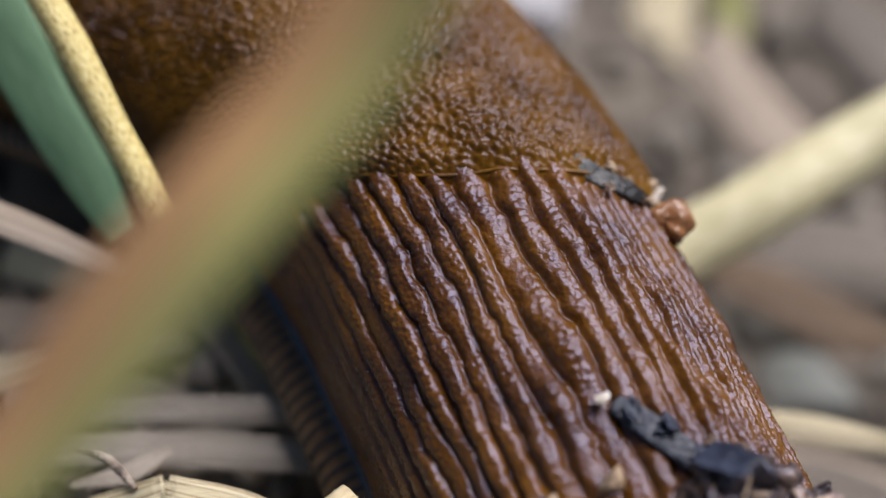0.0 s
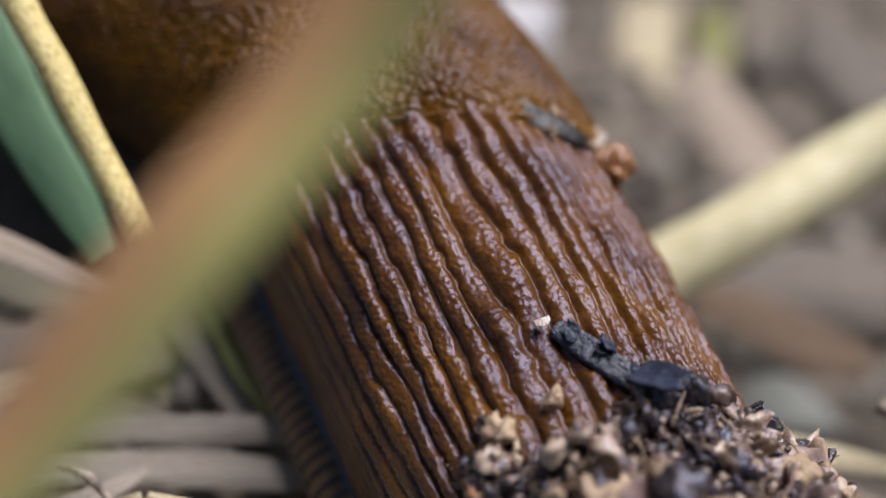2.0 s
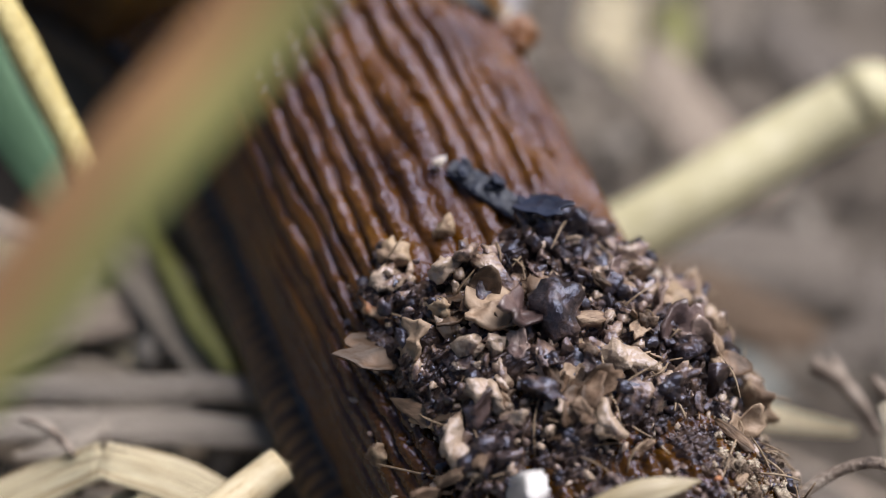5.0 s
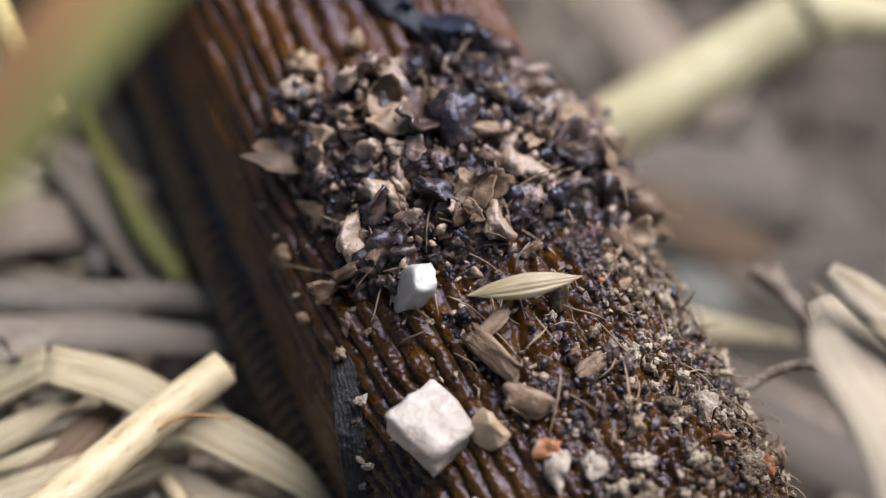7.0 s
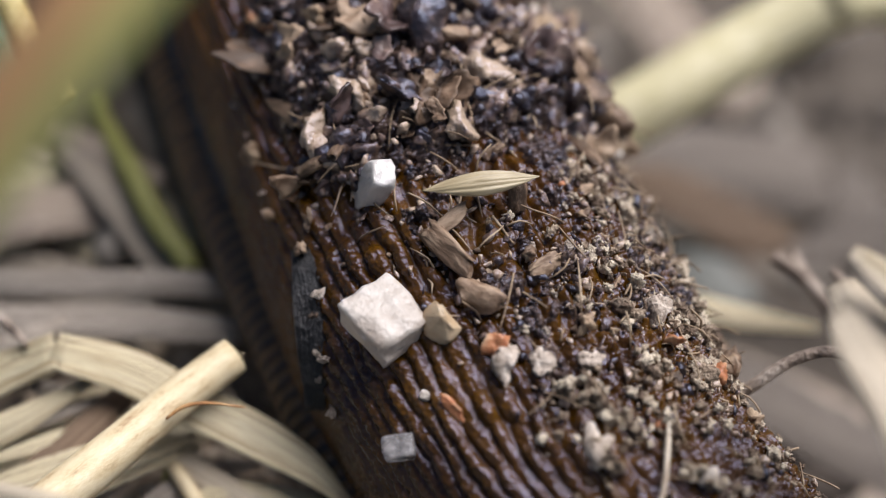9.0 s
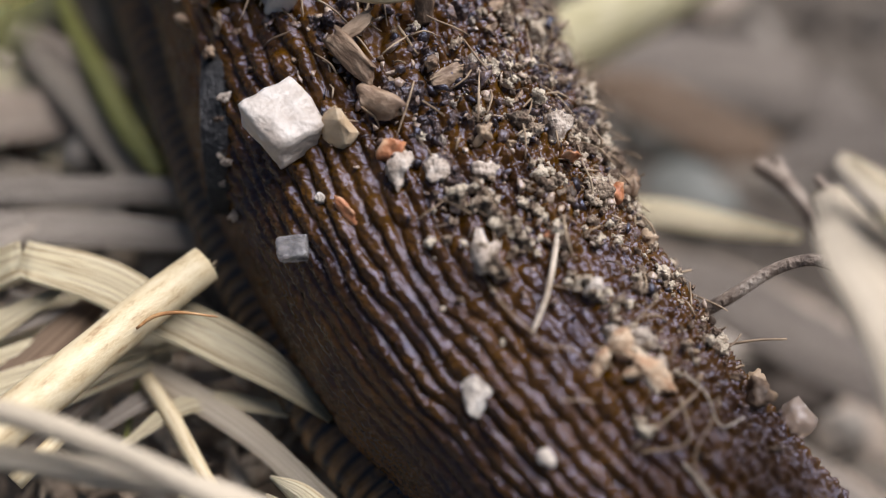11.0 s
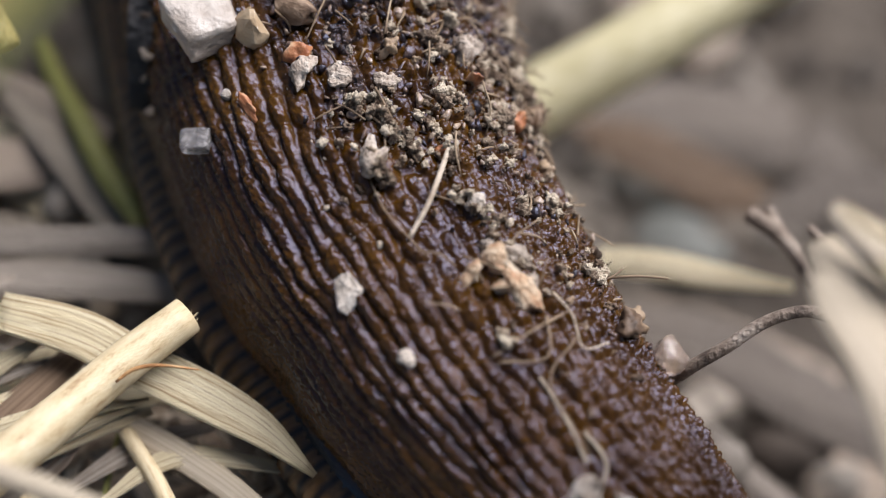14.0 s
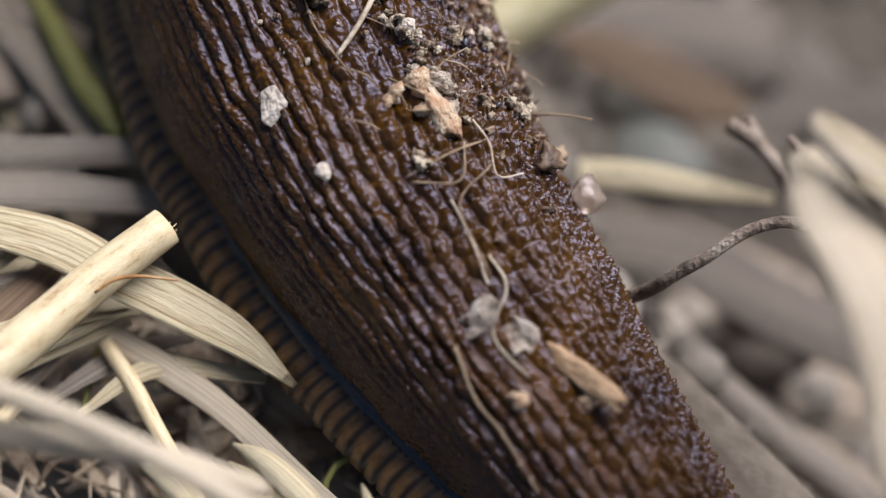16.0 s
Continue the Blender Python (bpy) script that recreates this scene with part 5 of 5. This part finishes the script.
stalk("thin_straw", [w((-13.4, -9.8, 1.9), 0.41), w((-11.8, -12.1, 1.9), 0.44), w((-10.4, -14.5, 1.9), 0.44), w((-7.6, -19.2, 1.9), 0.44)], STRAW, "thin cream straw with dark specks", group="loose straws", seg=14)
stalk("thin_straw", [w((-22.0, -15.0, 13.0), 0.55), w((-16.3, -16.6, 15.0), 0.55), w((-12.5, -17.9, 15.0), 0.55), w((-8.0, -19.9, 15.0), 0.52), w((-3.0, -22.4, 13.5), 0.5)], FRAY, "thin cream straw standing above the litter", group="loose straws", seg=14)
stalk("thin_straw", [w((-21.0, -17.4, 11.5), 0.6), w((-16.7, -17.9, 13.0), 0.6), w((-12.4, -18.6, 13.0), 0.6), w((-8.1, -19.2, 13.0), 0.5), w((-4.0, -20.4, 12.0), 0.4)], FRAY, "thin cream straw standing above the litter", group="loose straws", seg=14)
stalk("thin_straw", [w((-18.4, -16.5, 5.4), 0.48), w((-16.3, -14.0, 5.4), 0.39)], STRAW, "short broken cream straw end", group="loose straws", seg=14)
stalk("green_fibre", [w((-14.8, -14.0, -0.6), 0.16), w((-14.5, -12.0, -0.1), 0.16), w((-14.0, -9.4, 0.4), 0.12)], OLIVE, "thin green grass fibre", "fibre", seg=8, wobble=0.1)
stalk("green_fibre", [w((-2.5, -17.2, -0.6), 0.19), w((-2.2, -15.8, -0.1), 0.19), w((-1.0, -15.2, 0.4), 0.15)], OLIVE, "thin green grass fibre", "fibre", seg=8)
blade("broad_leaf", [w((-4.7, -8.8, -3.6), 4.86), w((-1.6, -12.7, -3.6), 6.80), w((0.9, -16.3, -3.6), 7.77), w((3.8, -20.2, -3.6), 6.80)], GREY, "broad dull brown dead leaf beneath", group="dead leaves", up=(0.1, 0, 1), curl=0.04)
blade("broad_leaf", [w((-15.6, -11.4, -3.6), 4.86), w((-11.0, -13.9, -3.6), 6.80), w((-7.2, -16.9, -3.6), 6.80)], GREY, "broad dull brown dead leaf beneath", group="dead leaves", up=(0.1, 0, 1), curl=0.04)
for rows_, mt_ in (([w((-24.2, -8.8, 2.4), 0.29), w((-20.2, -6.7, 2.7), 1.26), w((-17.0, -5.5, 2.4), 0.39)], PALE),
                   ([w((-23.3, -12.3, 3.4), 0.29), w((-19.5, -10.8, 3.6), 1.26), w((-15.3, -9.0, 3.0), 0.48)], PALE),
                   ([w((-20.1, -12.9, 2.4), 0.29), w((-15.6, -10.0, 2.4), 1.36), w((-12.2, -8.6, 1.9), 0.58)], PALE),
                   ([w((-16.7, -13.1, 1.4), 0.29), w((-12.7, -10.3, 1.4), 1.26), w((-9.2, -9.1, 0.9), 0.49)], GREY),
                   ([w((-14.4, -13.6, 1.9), 0.29), w((-10.8, -11.1, 1.9), 1.16), w((-5.4, -11.5, 1.4), 0.58)], PALE),
                   ([w((-23.2, -9.2, 3.2), 0.29), w((-20.0, -7.6, 3.3), 0.87), w((-16.2, -6.1, 3.0), 0.19)], GREY),
                   ([w((-23.0, -10.2, 3.3), 0.29), w((-19.2, -8.8, 3.4), 0.97), w((-15.0, -6.9, 3.0), 0.19)], PALE),
                   ([w((-22.7, -11.4, 3.6), 0.29), w((-18.4, -9.9, 3.6), 0.87), w((-14.7, -8.4, 3.2), 0.19)], PALE),
                   ([w((-20.0, -11.8, 3.0), 0.29), w((-16.3, -9.6, 3.2), 0.78), w((-12.2, -8.4, 2.8), 0.19)], PALE),
                   ([w((-23.6, -5.8, 3.6), 0.29), w((-20.8, -4.7, 3.8), 0.78), w((-18.1, -3.9, 3.4), 0.19)], PALE),
                   ([w((-18.0, -11.2, 2.6), 0.29), w((-15.6, -10.0, 2.8), 0.78), w((-12.9, -8.8, 2.6), 0.19)], PALE),
                   ([w((-19.6, -9.9, 2.6), 0.29), w((-17.2, -8.9, 2.8), 0.68), w((-14.4, -7.8, 2.6), 0.19)], GREY),
                   ([w((-25.3, -2.9, 1.4), 0.29), w((-22.2, -2.3, 1.8), 1.16), w((-20.2, -0.9, 1.4), 0.39)], GREY)):
    blade("leaf_strip", rows_, mt_, "narrow split strip of dry grass leaf", group="dead leaves", up=(0, -0.1, 1), curl=0.12)
stalk("curled_twig", [w((-24.3, -1.9, 4.3), 0.1), w((-23.4, -2.5, 4.9), 0.2), w((-22.6, -3.0, 5.0), 0.26), w((-21.7, -3.8, 5.2), 0.24), w((-20.8, -4.7, 5.3), 0.14)], TWIG,
      "short brown curled twig on the folded leaf", "twig", wobble=0.18, seg=10, step=0.3)
SPIKE = tagged(new("spikelet"), "dry straw-coloured grass spikelet with pointed husks", "grass seed head")
for rows_ in ([w((-6.4, -16.1, 5.0), 0.22), w((-5.0, -17.0, 5.0), 1.22), w((-3.3, -18.6, 5.0), 1.44), w((-2.0, -19.8, 5.0), 0.88)],
              [w((-6.6, -16.8, 4.5), 0.17), w((-5.3, -17.7, 4.5), 0.77), w((-3.6, -18.9, 4.5), 0.99), w((-2.5, -20.0, 4.5), 0.55)],
              [w((-6.4, -18.6, 5.0), 0.17), w((-5.3, -18.8, 5.0), 0.66), w((-3.8, -19.3, 5.0), 0.77)],
              [w((-0.4, -18.0, 5.0), 0.17), w((-0.1, -18.8, 5.0), 0.55), w((0.4, -20.1, 5.0), 0.66)],
              [w((-10.5, -17.4, 6.0), 0.22), w((-9.2, -18.3, 6.0), 0.99), w((-7.8, -19.6, 6.0), 0.88)]):
    v_, f_, uv_ = ribbon(rows_, up=(0, -0.5, 0.85), curl=0.25, nx=11, step=0.4)
    part("husk", mesh_of("husk", v_, f_, PALE, uv_), SPIKE)
stalk("olive_stalk", [w((-21.9, 17.0, -3.0), 0.5), w((-20.3, 13.6, -2.0), 0.6), w((-18.5, 10.3, -1.0), 0.7), w((-16.5, 6.7, -1.0), 0.75), w((-14.0, 3.3, -1.0), 0.7)], OLIVE, "olive green stalk beside the foot", "stalk", seg=14)
blade("white_grass_leaf", [w((-18.6, 12.7, -3.0), 0.6), w((-16.5, 9.3, -2.5), 1.3), w((-14.3, 5.3, -2.0), 0.7)], PALE, "short whitish blade beside the foot", group="dead leaves", up=(-0.3, -0.3, 0.9))
blade("grey_leaf", [w((-22.7, 13.5, -7.0), 2.5), w((-19.4, 9.7, -7.0), 3.0), w((-15.3, 6.3, -6.0), 1.8)], PALE, "pale dead leaf deep beside the slug", group="dead leaves", up=(-0.2, 0, 1), curl=0.05)
blade("yellow_leaf", [w((-31.4, 25.8, -9.0), 3.5), w((-27.7, 20.5, -9.0), 4), w((-25.2, 15.0, -9.0), 2.5)], OLIVE, "yellowish grass leaf behind the slug", "grass", up=(0, 0, 1), curl=0.05)
blade("grey_leaf", [w((-35.3, 4.4, -3.0), 2.4), w((-30.4, 6.2, -3.0), 3.0), w((-24.5, 8.2, -4.0), 2.4)], PALE, "pale dead leaf in the hollow", group="dead leaves", up=(0, 0.1, 1))
blade("grey_leaf", [w((-36.5, 9.7, -4.0), 2.4), w((-30.4, 9.7, -4.0), 3.0), w((-21.6, 10.9, -5.0), 2.4)], PINK, "dull pinkish dead leaf in the hollow", group="dead leaves", up=(0, 0.1, 1))
# right side
CREAM = tagged(new("cream_stem"), "thick cream dry stem with a swollen joint", "stem")
for nm_, rows_ in (("internode", [w((1.1, 13.3, -11.7), 2.3), w((9.0, 17.5, -9.6), 2.3), w((14.7, 20.3, -8.1), 2.25), w((20.6, 24.0, -7.3), 2.2), w((25.2, 26.2, -6.2), 2.2)]),
                   ("joint", [w((24.6, 26.0, -6.3), 2.2), w((25.7, 26.4, -6.0), 2.5), w((27.0, 26.9, -6.4), 2.0)]),
                   ("internode", [w((26.2, 26.7, -6.1), 1.9), w((32.8, 27.6, -9.0), 1.6), w((41.7, 27.3, -12.7), 1.4)])):
    v_, f_, uv_ = tube(rows_, seg=20)
    part(nm_, mesh_of(nm_, v_, f_, STEM, uv_), CREAM)
PLUME = tagged(new("dry_plume"), "pale beige frayed dry grass tuft", "dry grass")
for rows_, mt_ in (([w((17.2, -10.3, 21.0), 0.8), w((17.9, -11.7, 21.0), 2.0), w((19.6, -15.3, 21.0), 2.7), w((20.9, -19.1, 20.0), 3.4), w((21.7, -23.3, 19.0), 3.8), w((23.0, -31.0, 15.0), 3.6)], FRAY),
                   ([w((18.5, -6.7, 19.3), 0.6), w((19.6, -7.6, 19.3), 1.4), w((20.8, -8.5, 19.0), 1.8), w((24.5, -10.7, 17.5), 2.2)], FRAY),
                   ([w((18.4, -7.0, 17.0), 1.4), w((19.4, -9.4, 17.4), 2.8), w((21.2, -12.9, 17.0), 4.4), w((23.6, -18.0, 15.5), 5.4)], FRAY),
                   ([w((17.9, -8.9, 23.0), 0.25), w((19.0, -9.9, 23.1), 0.5), w((21.4, -10.9, 22.0), 0.6)], PALE),
                   ([w((19.1, -10.8, 22.0), 0.25), w((20.0, -11.3, 22.1), 0.5), w((22.0, -12.6, 21.5), 0.5)], PALE)):
    v_, f_, uv_ = ribbon(rows_, up=(0.1, 0.1, 1.0), curl=0.12, nx=17, ribs=0.07)
    part("frayed_leaf", mesh_of("frayed_leaf", v_, f_, mt_, uv_), PLUME)
for rows_ in ([w((18.5, 2.8, 1.5), 0.45), w((19.7, 1.8, 1.5), 0.42), w((20.7, 0.4, 1.5), 0.4), w((21.7, -1.6, 1.5), 0.35)],
              [w((21.2, 1.0, 3.4), 0.2), w((21.4, 0.5, 3.5), 0.28), w((22.0, -1.2, 4.2), 0.28), w((22.3, -3.0, 5.0), 0.2)],
              [w((19.6, 3.1, 1.5), 0.25), w((19.9, 2.2, 1.5), 0.3), w((20.3, 1.1, 1.5), 0.3)]):
    v_, f_, uv_ = tube(rows_, seg=10, step=0.3, wobble=0.12)
    part("twig", mesh_of("twig", v_, f_, TWIG, uv_), PLUME, "grey speckled twig")
stalk("bent_stem", [w((11.7, -7.3, 1.1), 0.42), w((13.2, -7.8, 3.1), 0.38), w((14.6, -7.8, 5.3), 0.35), w((16.7, -6.7, 6.9), 0.32), w((18.5, -6.2, 7.7), 0.3), w((20.1, -6.0, 7.8), 0.31), w((22.0, -6.7, 7.5), 0.34)], TWIG,
      "grey-brown bent dead stem", "stem", wobble=0.14, seg=14, step=0.3)
blade("buff_leaf", [w((11.2, 3.8, -6.0), 1.6), w((14.7, 3.5, -6.0), 1.7), w((18.1, 2.8, -6.0), 1.4), w((21.9, 1.6, -5.0), 0.5)], PALE, "buff lance-shaped dead leaf", group="dead leaves", up=(0, -0.4, 0.9), curl=0.1)
# dead blades deep behind the slug
for rows_, mt_ in (([w((11.9, 57.8, -31.5), 5), w((10.2, 47.6, -34.9), 6), w((7.5, 37.8, -35.7), 5)], PALE),
                   ([w((13.6, 46.6, -26.4), 4), w((18.3, 39.2, -28.4), 5), w((23.7, 33.9, -29.3), 4)], PINK),
                   ([w((17.9, 59.5, -35.4), 3), w((17.3, 51.3, -37.7), 3.5), w((16.0, 43.0, -37.7), 2.5)], OLIVE),
                   ([w((12.5, 24.5, -25.0), 4), w((19.1, 26.6, -26.3), 6), w((29.4, 27.2, -30.9), 6)], DULL),
                   ([w((26.0, 57.9, -36.6), 5), w((30.0, 53.2, -37.0), 6), w((34.0, 45.8, -36.7), 5)], DULL),
                   ([w((16.4, -1.3, -23.6), 3), w((22.1, -6.0, -23.6), 4), w((28.6, -11.3, -23.8), 4)], PINK),
                   ([w((15.1, 8.8, -25.6), 4), w((21.3, 6.6, -25.5), 5), w((28.2, 3.0, -26.0), 5)], PINK),
                   ([w((29.9, 28.8, -31.8), 4), w((32.5, 24.2, -31.7), 5), w((37.3, 18.1, -32.3), 5)], DULL),
                   ([w((11.0, 23.5, -23.0), 1.0), w((16.0, 21.5, -23.0), 4.0), w((22.0, 18.5, -23.5), 3.5), w((26.5, 17.5, -24.0), 0.8)], UMBER),
                   ([w((24.5, 16.0, -23.0), 2.5), w((31.0, 18.6, -24.0), 4.0), w((38.0, 18.0, -24.5), 3)], DULL),
                   ([w((11.2, 4.3, -16.0), 3), w((18.5, 3.6, -17.0), 4), w((25.6, -0.3, -18.0), 4), w((34.0, -4.0, -19.0), 4)], DULL),
                   ([w((-33.0, 15.0, -5.5), 3.0), w((-26.9, 12.5, -5.0), 3.6), w((-21.9, 8.6, -5.0), 3.6), w((-16.3, 4.4, -4.5), 2.6)], PALE),
                   ([w((-32.4, 7.9, -5.5), 2.6), w((-26.0, 5.6, -5.2), 3.0), w((-18.6, 3.7, -4.6), 2.2)], BUFF),
                   ([w((-10.0, -6.5, -3.4), 4), w((-7.7, -8.7, -2.9), 6), w((-3.4, -11.9, -2.6), 7), w((0.9, -16.2, -2.6), 7), w((6.0, -22.0, -3.2), 6)], BUFF),
                   ([w((17.5, -4.2, -14.0), 1.6), w((20.8, -6.8, -16.5), 2.4), w((25.8, -8.4, -20.5), 2.6), w((31.4, -10.7, -23.3), 2.2)], PINK),
                   ([w((25.4, -4.4, -22.4), 1.5), w((28.2, -2.6, -25.2), 3.6), w((32.3, -2.9, -27.4), 3.0)], PINK),
                   ([w((17.3, -1.6, -15.6), 2.0), w((20.5, 2.6, -23.0), 3.2), w((23.8, 6.6, -27.4), 2.2)], GREY),
                   ([w((-34.3, 22.2, -15.5), 4), w((-28.1, 20.6, -16.5), 5), w((-21.2, 17.0, -16.4), 4)], GREY),
                   ([w((-30.9, 9.6, -10.8), 3), w((-23.9, 9.1, -11.4), 4), w((-15.9, 6.7, -10.6), 3)], GREY)):
    blade("dead_leaf", rows_, mt_, "dull dead grass leaf lying in the hollow", group="dead leaves", up=(0, -0.3, 0.95), curl=0.06)


def stone(xyz, size, seed, label, mat=STONE):
    v, f = pebble(seed, 0.18, 4, 0.15)
    thing("stone", mesh_of("stone", v * np.array(size) + np.array(xyz), f, mat), label, "earth clod" if mat is DARK else "stone")


stalk("grey_straw", [w((12.5, -1.0, -13.5), 1.2), w((15.8, -3.8, -13.0), 1.3), w((19.0, -6.7, -13.0), 1.35), w((23.9, -10.6, -14.0), 1.3), w((31.0, -16.0, -15.5), 1.2)], DULL,
      "thick dull brown straw lying in the hollow", group="loose straws", seg=16)
blade("brown_leaf", [w((-21.8, -12.3, 3.2), 1.17), w((-19.6, -10.2, 3.5), 1.85), w((-17.1, -7.5, 3.5), 1.75), w((-14.9, -4.7, 3.0), 0.78)], UMBER, "brown frayed leaf sheath beside the straw", group="dead leaves", up=(0.1, -0.1, 1), curl=0.2)


def leaf_mould():
    """Brown torn leaf bits and fibres in the hollow beside the slug."""
    vs, fs, uvs, count = [], [], [], 0
    for k in range(520):
        if k < 330:
            x, y, z = rng.uniform(-22, 4), rng.uniform(-22, -4), rng.uniform(-4.0, -1.2)
        else:
            x, y, z = rng.uniform(-36, -12), rng.uniform(-2, 16), rng.uniform(-8, -5.5)
        a = rng.uniform(0, 6.283) if k % 3 else rng.normal(-0.7, 0.4)
        d = np.array((math.cos(a), math.sin(a), rng.uniform(-0.25, 0.25))) * rng.uniform(0.7, 3.2)
        p = np.array((x, y, z))
        wd = rng.uniform(0.15, 0.5) if k % 2 else rng.uniform(0.6, 2.2)
        v, f, uv = ribbon([(*(p - d), wd * 0.3), (*(p + rng.normal(0, 0.25, 3)), wd), (*(p + d), wd * 0.4)], up=rng.normal(0, 0.35, 3) + (0, 0, 1), curl=0.15,
                          nx=7, step=0.6, ribs=0.05, thick=0.1, seed=k)
        vs.append(v)
        fs.append(f + count)
        uvs.append(uv)
        count += len(v)
    tagged(new("leaf_mould", mesh_of("leaf_mould", np.vstack(vs), np.vstack(fs), MOULD, np.vstack(uvs))), "torn brown leaf bits on the soil", "leaf litter", kind="stuff")


leaf_mould()
# dark lump added where a gap in the litter is only shaded
stone((23.8, -1.9, -21.0), (6.5, 5, 4), 10, "dark brown lump for earth and shaded gaps in the hollow", DARK)
stone((-0.7, 44.7, -20.1), (9, 7, 6), 3, "lavender grey pebble in the hollow", LAVENDER)
stone((18.4, 14.9, -25.9), (8, 6, 4), 5, "greenish grey pebble in the hollow")
stone((-4.3, 48.8, -31.5), (8, 6, 5), 6, "dark grey pebble in the hollow")
# this lump too stands in for the shade of a hollow
stone((24.9, 3.1, -23.8), (6.5, 5, 4), 9, "dark brown lump for earth and shaded gaps in the hollow", DARK)
stone((21.6, 23.4, -32.1), (9, 6, 5), 12, "dark brown lump for earth and shaded gaps in the hollow", DARK)
stone((17.8, 22.2, -28.7), (8, 6, 4), 8, "greenish grey pebble in the hollow")


def motions():
    rows = [
    (0.0, 7.13, -19.00, 2.74),
    (0.5, 6.96, -17.75, 2.88),
    (1.0, 6.71, -16.54, 3.02),
    (1.5, 6.28, -15.36, 3.18),
    (2.0, 5.93, -14.30, 3.33),
    (2.5, 5.62, -13.23, 3.44),
    (3.0, 5.14, -12.07, 3.49),
    (3.5, 4.57, -11.43, 3.45),
    (3.7, 4.39, -11.17, 3.38),
    (5.8, 2.95, -4.94, 2.04),
    (6.0, 2.76, -4.41, 1.89),
    (6.5, 2.20, -3.24, 1.47),
    (7.0, 1.43, -2.13, 1.02),
    (7.5, 0.54, -1.13, 0.54),
    (8.0, 0.01, -0.00, 0.00),
    (8.2, -0.15, 0.54, -0.24),
    (10.3, -3.29, 6.46, -2.97),
    (10.5, -3.66, 7.09, -3.27),
    (11.0, -4.31, 8.19, -4.11),
    (11.5, -4.88, 9.70, -5.03),
    (12.0, -5.46, 10.94, -6.05),
    (12.5, -5.97, 12.36, -7.14),
    (13.0, -6.43, 13.96, -8.27),
    (13.5, -6.67, 15.25, -9.46),
    (14.0, -7.01, 16.56, -10.66),
    (14.5, -7.31, 17.82, -11.88),
    (15.0, -7.39, 19.21, -13.08),
    (15.5, -7.58, 20.62, -14.28),
    (16.0, -7.75, 22.02, -15.47),
    ]
    walk(slug, [(t, pose(x * MM, y * MM, 0, 0, 0, a)) for t, x, y, a in rows])
    walk(BLADE, [(t, pose(x * MM, y * MM, 0)) for t, x, y in ((0, -1.15, 0.5), (3.5, 0.05, 0.0), (5.8, 0.35, 0.15), (7, 0.45, -0.37), (7.5, 1.2, -0.45), (8.2, 1.45, -0.53), (10.5, 0.45, -1.65), (12.5, 0.65, -2.08), (14.5, 0.14, -2.11), (16, -0.33, -1.91))])


motions()
